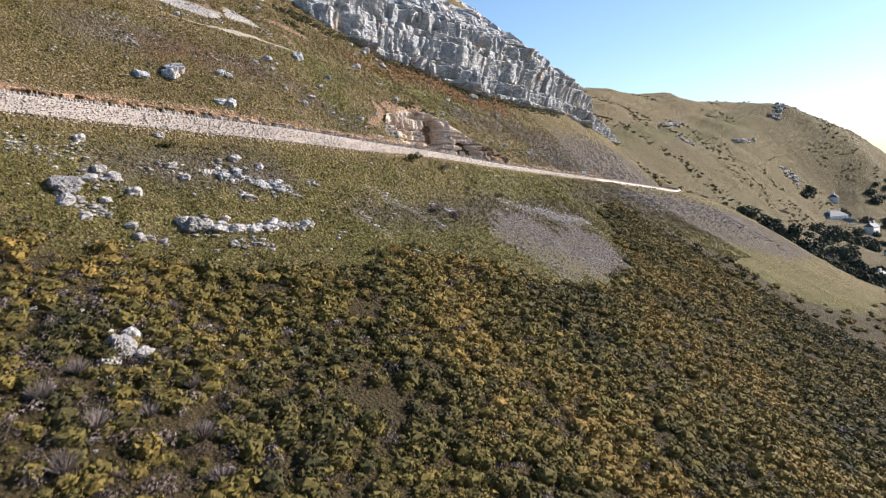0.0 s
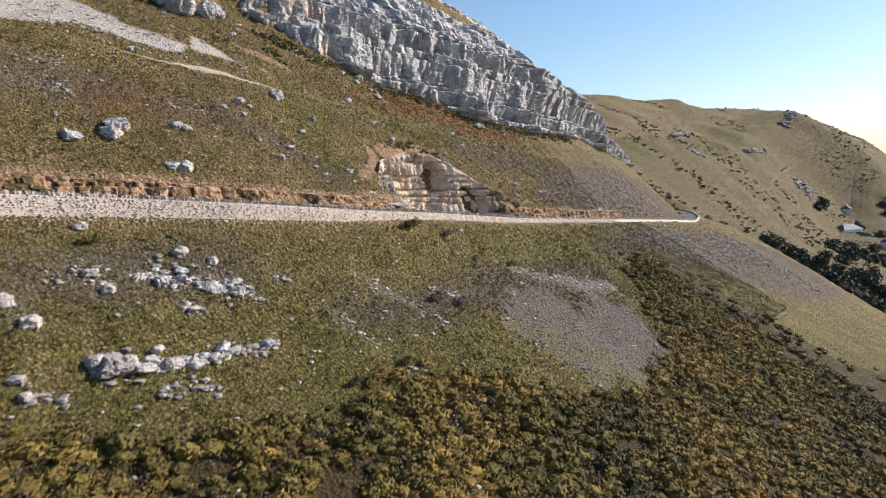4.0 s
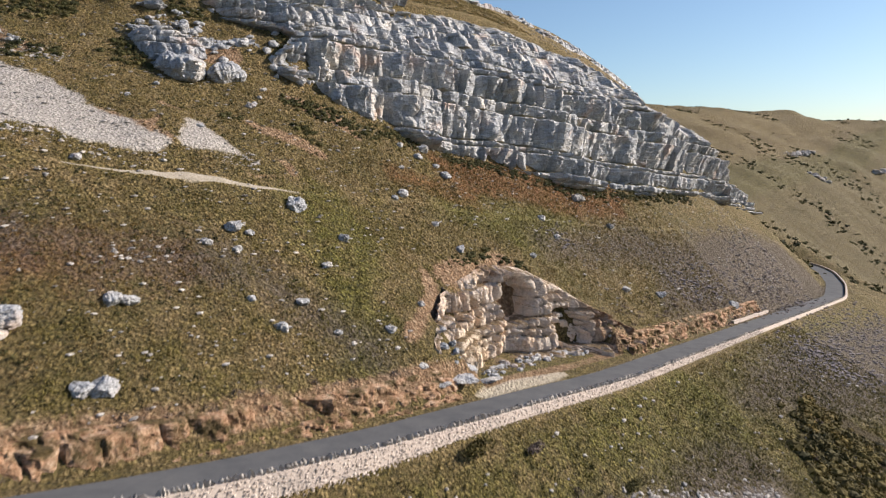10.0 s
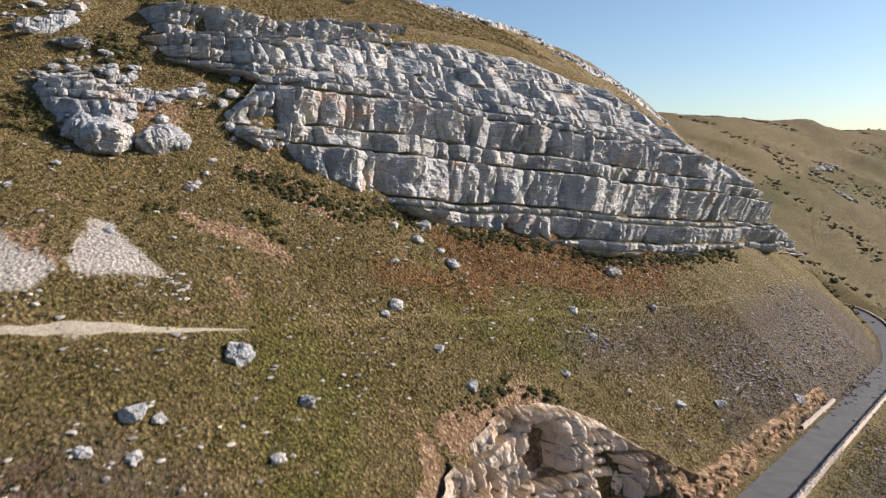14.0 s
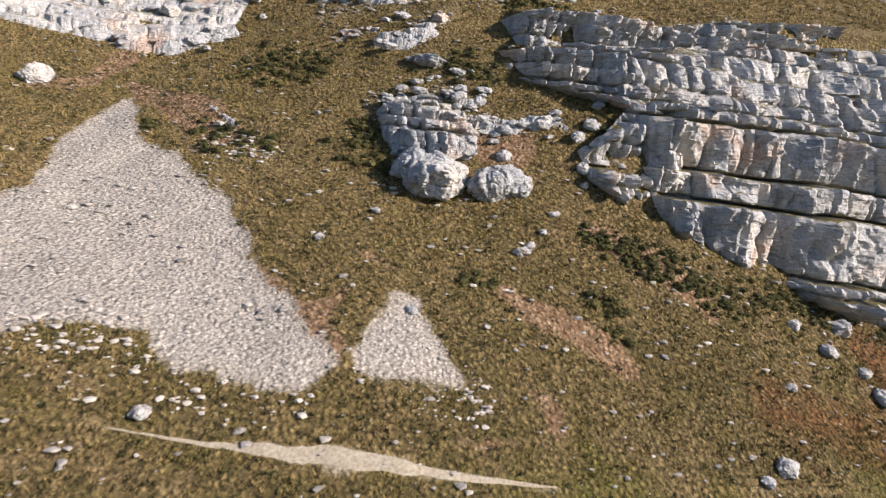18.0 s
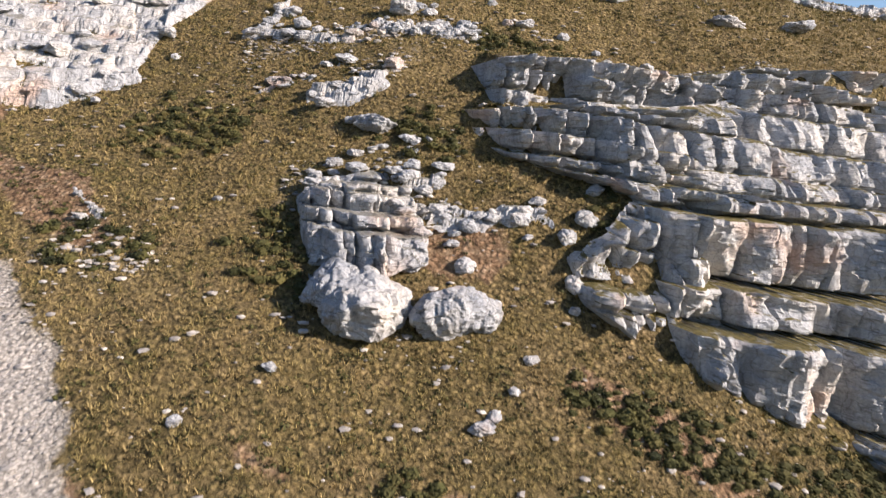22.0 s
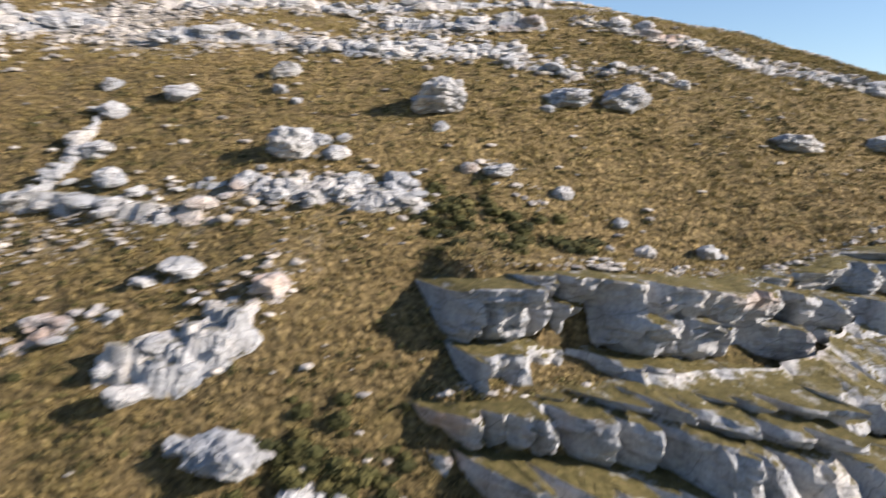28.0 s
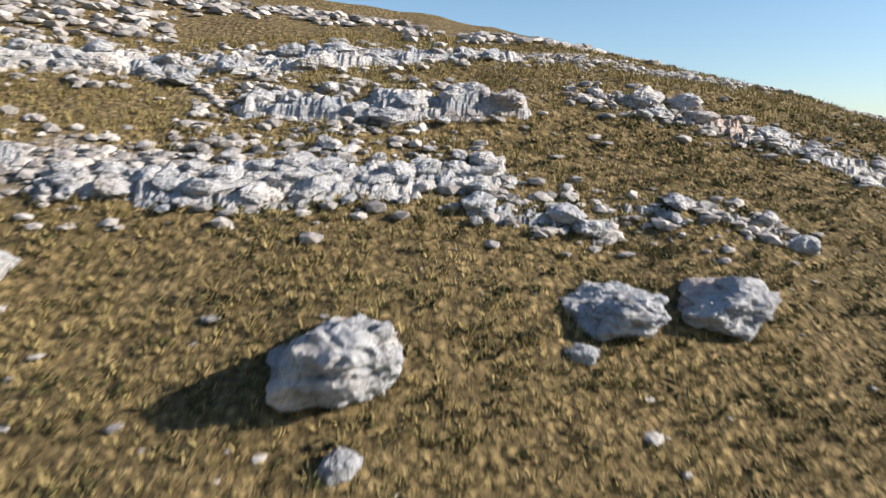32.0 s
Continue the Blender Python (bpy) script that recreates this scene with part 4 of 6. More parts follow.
rnd = np.random.RandomState(51)
n = 15000
s, c = rnd.uniform(-45, 170, n), rnd.uniform(9, 95, n)
thin = (c > eased(LINES[9], s)[0] + 0.5) & (c < eased(LINES[11], s)[0] + 4) & (s > 37)
clump = value_noise(np.stack([s / 7, c / 7, 0 * s], -1), 3)
keep = ~thin & ((c < 60) | (rnd.rand(n) < 0.4)) & (clump + rnd.rand(n) * 0.8 > 0.68) & ~((s > 28) & (s < 67) & (c < 19))
stone_field("loose_stones", s[keep], c[keep], 0.13, 0.62, "small pale stones scattered over the turf", "stones", 51, squash=(0.4, 0.8))
n = 1500
s, c = rnd.uniform(-45, 110, n), rnd.uniform(-30, -2, n)
clump = value_noise(np.stack([s / 6, c / 6, 0 * s], -1), 5)
keep = (clump + rnd.rand(n) * 0.6 > 0.75) & (c < eased(ROAD, s)[0] - 1.5)
stone_field("loose_stones", s[keep], c[keep], 0.12, 0.6, "small pale stones in the grass below the road", "stones", 52)

# boulders: (s, c, width)
BOULDERS = [
    (-5.2, 17.3, 2.9), (-6.6, 16.4, 2.2), (-10.7, 16.5, 2.3), (-2.6, 11.6, 1.8), (-1.4, 11.3, 1.9), (2.0, 17.0, 1.8), (3.2, 16.8, 1.7), (28.2, 20.8, 1.6), (18.0, 14.8, 1.4), (14.2, 12.8, 1.5), (25.0, 24.5, 2.4), (16.0, 22.6, 1.8),
    (17.4, 22.0, 1.0), (12.5, 21.3, 1.2), (14.9, 20.3, 1.3), (23.6, 18.1, 1.2), (13.1, 15.6, 0.9), (31.9, 13.1, 1.0), (25.3, 10.9, 1.4), (41.3, 26.1, 1.1), (44.8, 22.5, 1.2), (45.4, 19.1, 1.5), (90.3, 28.9, 2.5), (54.0, 34.2, 1.6), (56.7, 31.3, 1.9)]
MORE_BOULDERS = [
    (60.8, 18.5, 1.2), (92.7, 23.4, 1.9), (77.3, 12.5, 1.7), (111.7, 7.7, 2.2), (86.5, 11.0, 2.0), (72.3, 24.6, 1.6), (71.3, 21.2, 1.6), (57.4, 36.3, 2.2), (52.0, 35.7, 1.2), (56.5, 32.8, 1.3), (43.3, 26.7, 1.9), (47.8, 31.3, 1.0),
    (5.5, 30.9, 1.3), (20.9, 36.0, 0.9), (20.4, 44.7, 0.8), (34.5, 43.6, 1.0), (32.9, 42.2, 0.8), (30.6, 40.8, 1.3), (31.4, 41.2, 0.9), (-6.5, 69.2, 3.0), (16.0, 42.6, 0.8), (19.5, 11.8, 0.9)]
CREST_BOULDERS = [
    (34.5, 73.8, 2.9), (36.3, 72.6, 1.6), (35.8, 73.8, 1.3), (36.9, 73.4, 1.0), (35.7, 82.5, 2.0), (29.3, 82.3, 2.0), (44.3, 69.2, 1.7), (43.0, 70.0, 1.2),
    (47.3, 67.3, 1.2), (49.5, 65.2, 1.0), (28.8, 61.0, 2.7), (27.4, 61.9, 1.2), (25.7, 82.1, 1.7), (25.5, 85.1, 1.5), (35.6, 78.8, 0.8), (34.9, 80.4, 1.2), (49.9, 73.2, 1.0), (42.5, 73.0, 1.0), (61.3, 74.0, 1.6), (14.5, 77.8, 1.0), (24.5, 79.0, 1.6)]
GULLY_BOULDERS = [
    (33.2, 51.5, 1.4), (32.4, 49.4, 1.7), (31.2, 54.7, 1.3), (34.9, 51.3, 1.3), (36.5, 50.6, 1.7), (39.1, 49.0, 1.8), (41.9, 50.8, 1.3), (38.6, 46.9, 1.5), (39.4, 48.0, 1.2), (40.6, 49.6, 1.6), (38.2, 45.6, 0.9), (43.0, 51.6, 1.4), (18.0, 58.5, 0.7), (-22.4, -8.3, 2.9), (-23.2, -7.7, 1.8), (-21.2, -8.5, 1.9), (-19.7, -8.9, 1.7), (-18.3, -9.8, 1.8), (-17.0, -10.2, 1.5), (-15.2, -10.5, 1.3), (-13.6, -10.5, 0.9),
    (-27.1, -0.7, 1.5), (-28.6, -1.7, 1.6), (-26.3, -1.8, 1.7), (-31.6, -2.5, 2.4), (-25.6, -3.8, 1.6), (-32.4, -4.0, 1.9), (-31.5, -5.7, 1.3), (-28.3, -7.4, 1.2), (-28.4, -8.5, 1.2), (-28.7, -4.2, 1.1), (-19.4, -0.8, 1.5), (-18.9, -2.5, 1.4), (-11.0, -0.8, 1.6), (-8.7, -2.5, 1.2), (-17.5, 3.6, 1.4), (-26.7, 3.2, 1.5), (-13.6, -5.9, 1.3), (-25.3, -3.6, 1.1),
    (-38.5, -21.1, 2.4), (-36.9, -20.1, 1.5), (-37.2, -22.2, 1.6), (-39.6, -22.1, 1.5), (-38.2, -19.6, 1.1)]
SLABS = [(29.9, 6.0, 2.6), (27.2, 6.0, 1.6), (35.2, 6.9, 2.3), (32.4, 6.9, 1.6), (26.0, 7.4, 1.2), (37.5, 8.0, 1.4)]

ROCK_MESHES = []
for k in range(10):
    v, f = cut_rock(5 if k < 4 else 4, 300 + k, 20 + 2 * k, 0.10, 0.66, 0.015, 0.62)
    me_ob = mesh_object("boulder", v, f, LIMESTONE, smooth_faces=False, values={"ledge": np.zeros(len(v))})
    ROCK_MESHES.append(me_ob.data)
    bpy.data.objects.remove(me_ob)


KNOBS = []
for k in range(4):
    v, f = cut_rock(5, 340 + k, 60, 0.04, 0.85, 0.0, 0.88)
    a = np.arctan2(v[:, 1], v[:, 0])
    v[:, :2] *= (1 + 0.20 * fbm(np.stack([np.cos(a) * 4, np.sin(a) * 4, v[:, 2] * 0.8 + k], -1), 3, 344 + k))[:, None]
    me_ob = mesh_object("knob", v, f, LIMESTONE, smooth_faces=False, values={"ledge": np.zeros(len(v))})
    KNOBS.append(me_ob.data)
    bpy.data.objects.remove(me_ob)


def boulder(s, c, width, k, flat=1.0, label="pale grey limestone boulder lying in the turf", category="boulder", group="boulders on the hillside", sink=0.08):
    rnd = np.random.RandomState(int(s * 31 + c * 17) % 9999)
    big = width > 2
    ob = new("boulder", KNOBS[k] if category == "rock knob" else ROCK_MESHES[rnd.randint(0, 4) if big else rnd.randint(4, 10)])
    x, y = place(s, c)
    z = float(ground_height(s, c)[0])
    ob.location = (x, y, z + width * flat * sink)
    ob.rotation_euler = (rnd.normal(0, 0.16), rnd.normal(0, 0.16), rnd.rand() * 6.3)
    ob.scale = (width * rnd.uniform(0.85, 1.05), width * rnd.uniform(0.75, 1.0), width * rnd.uniform(0.75, 1.05) * flat)
    # boulders low on the slope take the rock with shade in its colour
    if c < 5:
        ob.material_slots[0].link = "OBJECT"
        ob.material_slots[0].material = SHADED_ROCK
    return tagged(ob, label, category, group)


for k, (s, c, w) in enumerate(BOULDERS + MORE_BOULDERS):
    boulder(s, c, w, k)
for k, (s, c, w) in enumerate(CREST_BOULDERS):
    boulder(s, c, w, k, label="weathered white limestone boulder on the grassy crest", group="boulders on the crest")
for k, (s, c, w) in enumerate(GULLY_BOULDERS):
    boulder(s, c, w, k, label="fissured pale limestone boulder among rough grass", group="boulders in the gully")
for k, (s, c, w) in enumerate(SLABS):
    boulder(s, c, w, k, 0.5, "flat grey slab of quarried stone by the lay-by", "stone slab", "slabs by the lay-by")


for s, c, wd in ((43.6, 75.1, 3.7), (55.6, 72.8, 3.9), (52.1, 74.1, 3.0), (64.8, 67.0, 2.9), (72.3, 66.4, 3.0)):
    boulder(s, c, wd, 0, 0.84 if s < 50 else 0.72, "low whale-backed limestone boulder on the crest", group="boulders on the crest")


# ---- outcrops: bedded rock breaking through the turf ----
def cells(p, seed):
    """For the rows of p: a random value of the nearest cell, and how far its border is."""
    i = np.floor(p).astype(np.int64)
    best, second, value = np.full(len(p), 9.0), np.full(len(p), 9.0), np.zeros(len(p))
    for dx in (-1, 0, 1):
        for dy in (-1, 0, 1):
            a, b = i[:, 0] + dx, i[:, 1] + dy
            d = np.hypot(a + lattice(a, b, 0 * a, seed) - p[:, 0], b + lattice(a, b, 0 * a + 1, seed) - p[:, 1])
            nearer = d < best
            second = np.where(nearer, best, np.minimum(second, d))
            value = np.where(nearer, lattice(a, b, 0 * a + 2, seed), value)
            best = np.where(nearer, d, best)
    return value, second - best


def outcrop(strip, rise, block, seed, label, ledge=0.6, step=0.13, group="outcrops on the hillside", blocks=0.5, largest=1.6, terrace=0.8):
    """A sheet of broken blocks over a strip of (s, c, half width): steep on its lower side, running into the slope above."""
    a = np.array(strip, float)
    most = a[:, 2].max() + 0.8
    s0, s1 = a[0, 0] - most, a[-1, 0] + most
    c0, c1 = a[:, 1].min() - most, a[:, 1].max() + most
    gs, gc = np.meshgrid(np.arange(s0, s1, step), np.arange(c0, c1, step))
    rows, cols = gs.shape
    s, c = gs.ravel(), gc.ravel()
    mid, half = np.interp(s, a[:, 0], a[:, 1]), np.interp(s, a[:, 0], a[:, 2])
    q = np.stack([s, c, 0 * s], -1)
    wob = fbm(q / 1.1, 3, seed) * 0.5
    edge = np.minimum(half - np.abs(c - mid), np.minimum(s - a[0, 0], a[-1, 0] - s) + half * 0.8) + wob
    body = smooth(-0.15, 0.95, edge)
    up = np.clip((c - mid) / np.maximum(half, 0.3), -1, 1)
    warp = q[:, :2] + np.stack([fbm(q / 0.8, 2, seed + 1), fbm(q / 0.8, 2, seed + 2)], -1) * 0.35
    v1, e1 = cells(warp / [block * 1.5, block], seed)
    v2, e2 = cells(warp / [block * 0.5, block * 0.4], seed + 5)
    tall = 0.55 * rise * (0.75 - 0.30 * up) * (0.25 + 1.3 * v1) + block * 0.07 * (v2 - 0.5)
    tall = tall - smooth(0.16, 0.0, e1) * min(rise, 0.9) * 0.35 - smooth(0.12, 0.0, e2) * 0.05 + fbm(q / 0.5, 3, seed + 3) * 0.16
    z = ground_height(s, c) - 0.35 + body * (tall + 0.35)
    bed = 0.55 * block
    lift = z / bed + v1 * 0.8 + 0.06 * s + wob * 0.2
    z = z + body * terrace * bed * (np.floor(lift) + smooth(0.60, 0.92, lift - np.floor(lift)) - lift + 0.3)
    xy = place(s + fbm(np.stack([s, c, z], -1) / 0.8, 2, seed + 6) * 0.06, c - body * fbm(np.stack([s, c, z], -1) / 0.8, 3, seed + 4) * 0.12)
    ob = mesh_object("rock_outcrop", np.column_stack([xy, z]), grid_faces(rows, cols), LIMESTONE, smooth_faces=False, values={"ledge": np.full(len(s), ledge)})
    # loose and standing blocks on it
    ps, pq = in_strips([strip], blocks, seed + 900)
    rnd = np.random.RandomState(seed)
    turn = math.atan2(ALONG[1], ALONG[0])
    pz, pxy = ground_height(ps, pq), place(ps, pq)
    for k in range(len(ps)):
        w = 0.45 + (largest - 0.45) * rnd.rand() ** 1.8
        o = new("block", ROCK_MESHES[rnd.randint(4, 10)])
        o.parent = ob
        o.location = (pxy[k, 0], pxy[k, 1], pz[k] + rise * 0.22 + w * 0.14)
        o.rotation_euler = (rnd.normal(0, 0.15), rnd.normal(0, 0.15), turn + rnd.normal(0, 0.5))
        o.scale = (w * rnd.uniform(1.0, 1.5), w * rnd.uniform(0.8, 1.0), w * rnd.uniform(0.7, 1.1))
    return tagged(ob, label, "rock outcrop", group)


PALE = "pale bedded limestone outcrop breaking through the turf"
bastion = rock_face("rock_outcrop", np.arange(22.6, 31.4, 0.14), line_of([(22.6, 52.5, 38.0), (23.6, 50.6, 36.9), (27, 50.2, 37.4), (31.4, 51.6, 38.8)]), line_of([(22.6, 56.5, 41.4), (24, 57.6, 42.9), (28, 57.6, 43.7), (31.4, 56, 42.9)]),
          61, 0.5, rows=90, depth=0.75, turn=0.35, proud=0.9, thick=(0.6, 1.5), dip=0.05, chip=0.5, bays=0.9, facets=0.8, label="stepped limestone bastion of piled beds with grass and red earth between", category="rock outcrop")
rnd = np.random.RandomState(611)
for k in range(90):
    s, c = rnd.uniform(23.6, 32.5), rnd.uniform(49.5, 59.0)
    w = 0.4 + 1.1 * rnd.rand() ** 2
    x, y = place(s, c)
    o = new("block", ROCK_MESHES[rnd.randint(4, 10)])
    o.parent = bastion
    o.location = (x, y, float(ground_height(s, c)[0]) + (0.9 if 51 < c < 57.5 and s < 31 else 0.1))
    o.rotation_euler = (rnd.normal(0, 0.15), rnd.normal(0, 0.15), rnd.rand() * 6.3)
    o.scale = (w * 1.2, w, w * 0.8)
outcrop([(29.5, 53.4, 1.0), (32, 53.0, 1.0)], 0.7, 0.9, 64, PALE)
boulder(25.7, 47.6, 5.2, 0, 0.85, "great rounded limestone knob with fluted sides", "rock knob", "knobs at the bastion's foot", 0.2)
boulder(24.4, 49.2, 3.4, 1, 0.95, "rounded limestone knob with fluted sides", "rock knob", "knobs at the bastion's foot", 0.25)
boulder(30.6, 46.5, 3.9, 2, 0.75, "rounded limestone knob with fluted sides", "rock knob", "knobs at the bastion's foot", 0.2)
boulder(32.4, 46.2, 2.2, 3, 0.9, "rounded limestone knob with fluted sides", "rock knob", "knobs at the bastion's foot", 0.2)
outcrop([(31.5, 52.4, 1.0), (38.0, 50.6, 1.1)], 0.8, 1.1, 66, "reddish broken limestone beds in a gully")
outcrop([(30.0, 56.0, 0.9), (32.5, 55.0, 0.9)], 0.7, 1.0, 76, PALE)
outcrop([(25.0, 66.2, 0.9), (27.4, 65.2, 1.7), (30.2, 65.0, 1.1)], 1.5, 1.3, 67, PALE, blocks=0.8, largest=1.9)
outcrop([(29.0, 66.8, 0.5), (31.8, 65.8, 0.7)], 0.9, 0.9, 68, PALE)
outcrop([(21.0, 69.0, 0.8), (23.0, 69.0, 1.0), (25.6, 68.4, 0.6)], 0.6, 0.8, 65, PALE, blocks=1.4, largest=1.0)
outcrop([(26.3, 69.2, 0.5), (28.6, 68.8, 0.6)], 0.6, 0.8, 63, PALE, blocks=1.2)
outcrop([(20.2, 77.6, 0.7), (24.2, 75.4, 1.1), (26.8, 73.6, 1.2)], 1.1, 1.2, 69, PALE, blocks=0.9, largest=1.9)
outcrop([(27.4, 72.4, 0.7), (29.6, 71.6, 0.8)], 0.9, 1.0, 70, PALE)
outcrop([(28.6, 74.2, 0.6), (32.4, 72.2, 0.7)], 0.8, 0.9, 62, PALE)
outcrop([(30.6, 72.6, 0.9), (33.5, 71.4, 1.1), (36.5, 70.0, 1.4), (39.4, 68.8, 1.3)], 0.9, 0.65, 71, "rubbly limestone outcrop with a red earth lip", blocks=1.6, largest=1.1)
outcrop([(22.0, 77.0, 0.9), (23.5, 79.5, 1.6), (25.0, 82.5, 0.9)], 0.9, 1.2, 72, PALE)
outcrop([(46.2, 64.1, 0.35), (49.5, 63.0, 0.45), (54, 62.0, 0.35)], 0.45, 0.6, 73, "thin line of limestone bed along the turf")
outcrop([(56.2, 78.0, 0.7), (61.2, 74.8, 0.8)], 0.6, 0.9, 74, PALE)
outcrop([(9, 61.5, 0.8), (10.8, 59, 0.8)], 0.4, 0.7, 75, PALE)
outcrop([(28.6, 91.2, 1.2), (31.6, 90.7, 1.8), (37, 88.2, 1.2)], 1.3, 1.5, 77, "white limestone slab bank on the crest")
outcrop([(37.6, 85.8, 1.0), (43, 83.6, 1.8), (47, 83.0, 2.2), (53, 81.4, 1.0)], 0.7, 0.7, 78, "long hummock of rubbly limestone on the crest", blocks=1.4, largest=1.2)
outcrop([(46, 90.8, 1.2), (50.5, 88.2, 2.0), (56.4, 85.4, 1.2)], 1.2, 1.0, 79, "shaded limestone ledge on the crest")
outcrop([(61.5, 85.2, 0.8), (66.2, 80.8, 1.5), (71, 77.4, 1.5), (79, 72.6, 1.2), (90, 71.4, 1.0)], 0.6, 0.8, 80, "long band of broken limestone along the crest")
outcrop([(90, 74, 1.4), (112, 72.5, 1.8), (135, 70, 1.8)], 1.2, 1.4, 84, "rocky brow of limestone against the sky", step=0.22)
outcrop([(135, 66, 2.0), (160, 64.5, 2.6), (186, 64, 1.6)], 1.4, 1.8, 85, "rocky brow of limestone against the sky", step=0.28)
outcrop([(30, 101, 1.5), (45, 98, 2.2), (62, 94, 1.4)], 0.7, 1.0, 81, "pale limestone pavement below the skyline", step=0.18)
outcrop([(50.2, 79.4, 0.8), (54.6, 77.6, 0.9)], 0.5, 0.7, 82, PALE)
outcrop([(-8, 100, 3), (10, 99, 3), (24, 97, 2)], 0.8, 1.4, 83, "broad limestone shelves at the top of the slope", step=0.22)
outcrop([(-23.4, -8.0, 1.0), (-18, -9.7, 0.8), (-9.6, -11.4, 0.4)], 0.7, 0.9, 86, "low white limestone ledge in the lower grass")
outcrop([(-16.0, -1.8, 0.9), (-12, -3.4, 1.2), (-7.4, -6.0, 0.8)], 0.35, 0.6, 87, "crumbled limestone breaking through below the wall")
outcrop([(-16, 87, 9.5), (-4, 86.5, 10), (5, 86.3, 10.2), (11.3, 86.8, 10), (14, 87.4, 5.5), (17.6, 87.2, 2.0)], 1.5, 2.4, 45, "tilted pale limestone slabs in broad steps", ledge=0.5, terrace=0.4, step=0.17, blocks=0.10, largest=2.2)
outcrop([(-1, 76.6, 0.8), (5, 75.6, 1.2), (11.2, 76.4, 0.9)], 1.6, 1.2, 46, "low blocky limestone course below the slabs", blocks=0.6)


# ---- quarry ----
def make_quarried():
    p = Paint("quarried rock", 0.9)
    col = p.ramp(p.noise(0.30, 5, 0.65), [(0.34, (0.40, 0.36, 0.335)), (0.5, (0.55, 0.465, 0.39)), (0.66, (0.58, 0.42, 0.30))])
    col = p.mix(p.math("MULTIPLY", p.value("cream"), 0.8), col, (0.60, 0.50, 0.38))
    col = p.mix(p.math("MULTIPLY", p.value("soil"), p.ramp(p.noise(0.8, 5, 0.7), [(0.3, 0.3), (0.55, 1.0)])), col, p.ramp(p.noise(2.5, 5, 0.7), [(0.3, (0.07, 0.04, 0.022)), (0.55, (0.22, 0.125, 0.07)), (0.75, (0.36, 0.25, 0.165))]))
    col = p.mix(p.ramp(p.noise(0.9, 5, 0.7, (1, 1, 0.4)), [(0.34, 0.55), (0.50, 0.0)]), col, (0.20, 0.185, 0.18))
    col = p.mix(0.55, col, p.ramp(p.noise(5, 6, 0.7), [(0.25, 0.2), (0.5, 0.5), (0.75, 0.75)]), "OVERLAY")
    top = p.ramp(p.math("ADD", p.normal_z(), p.math("MULTIPLY", p.math("SUBTRACT", p.noise(0.8, 5, 0.7), 0.5), 0.9)), [(0.72, 0.0), (0.9, 1.0)])
    col = p.mix(p.math("MULTIPLY", top, p.value("ledge")), col, p.ramp(p.noise(3, 5, 0.7), [(0.3, (0.05, 0.035, 0.014)), (0.7, (0.17, 0.11, 0.05))]))
    return p.finish(col, p.noise(4, 6, 0.7), 0.9, 0.25)


QUARRIED = make_quarried()


def quarry_top(s):
    qc, _ = along(QUARRY, s)
    lift = smooth(28, 38, s) * smooth(68, 58, s)
    c = qc + 1.5 + 3.2 * lift
    return c, height(s, c) + 0.1


def quarry_foot(s):
    qc, _ = along(QUARRY, s)
    _, rz = eased(ROAD, s)
    return qc - 0.2, rz - 0.4


quarry = rock_face("quarry_face", np.arange(27.5, 68, 0.16), quarry_foot, quarry_top, 91, 0.9, rows=110, depth=1.0, dip=0.03, thick=(0.9, 2.4), bays=0.6, chip=0.5, grain=(0.8, 2.0), seams=0.5, facets=0.7, turn=0.3, joints=0.8, recess=((50.3, 6.3, 2.3, 2.9, 3.2), (58.4, 1.4, 2.2, 2.6, 2.8), (41.0, 7.2, 0.8, 1.2, 1.2), (33.4, 3.0, 0.7, 0.8, 1.2)),
          values=lambda p: {"cream": smooth(44, 40, p[:, 0]) * smooth(29, 31, p[:, 0]) * smooth(6.2, 4.8, p[:, 2] + fbm(p / 2, 3, 5)), "soil": np.maximum(smooth(10.2, 11.4, p[:, 2] + fbm(p / 2, 3, 6) * 1.6), smooth(60, 63, p[:, 0]))},
          label="old roadside quarry face of buff and grey broken rock", material=QUARRIED, category="quarry face")


def rubble(parent, strip, density, seed, low, high):
    """Fallen blocks as parts of a face."""
    rnd = np.random.RandomState(seed)
    ps, pc = in_strips([strip], density, seed)
    pz, pxy = ground_height(ps, pc), place(ps, pc)
    for k in range(len(ps)):
        w = low + (high - low) * rnd.rand() ** 2
        o = new("fallen_block", ROCK_MESHES[rnd.randint(4, 10)])
        o.parent = parent
        o.location = (pxy[k, 0], pxy[k, 1], pz[k] + w * 0.12)
        o.rotation_euler = (rnd.normal(0, 0.3), rnd.normal(0, 0.3), rnd.rand() * 6.3)
        o.scale = (w, w * rnd.uniform(0.7, 1), w * rnd.uniform(0.6, 1))


rubble(quarry, [(30, 8.2, 1.2), (43, 9.8, 1.6), (52, 10.5, 1.8), (64, 7.6, 1.0)], 1.3, 191, 0.25, 1.2)


def bank_foot(s):
    rc, rz = eased(ROAD, s)
    return rc + 6.3, rz - 0.3


def bank_top(s):
    rc, rz = eased(ROAD, s)
    c = rc + 8.3
    return c, height(s, c) + 0.05


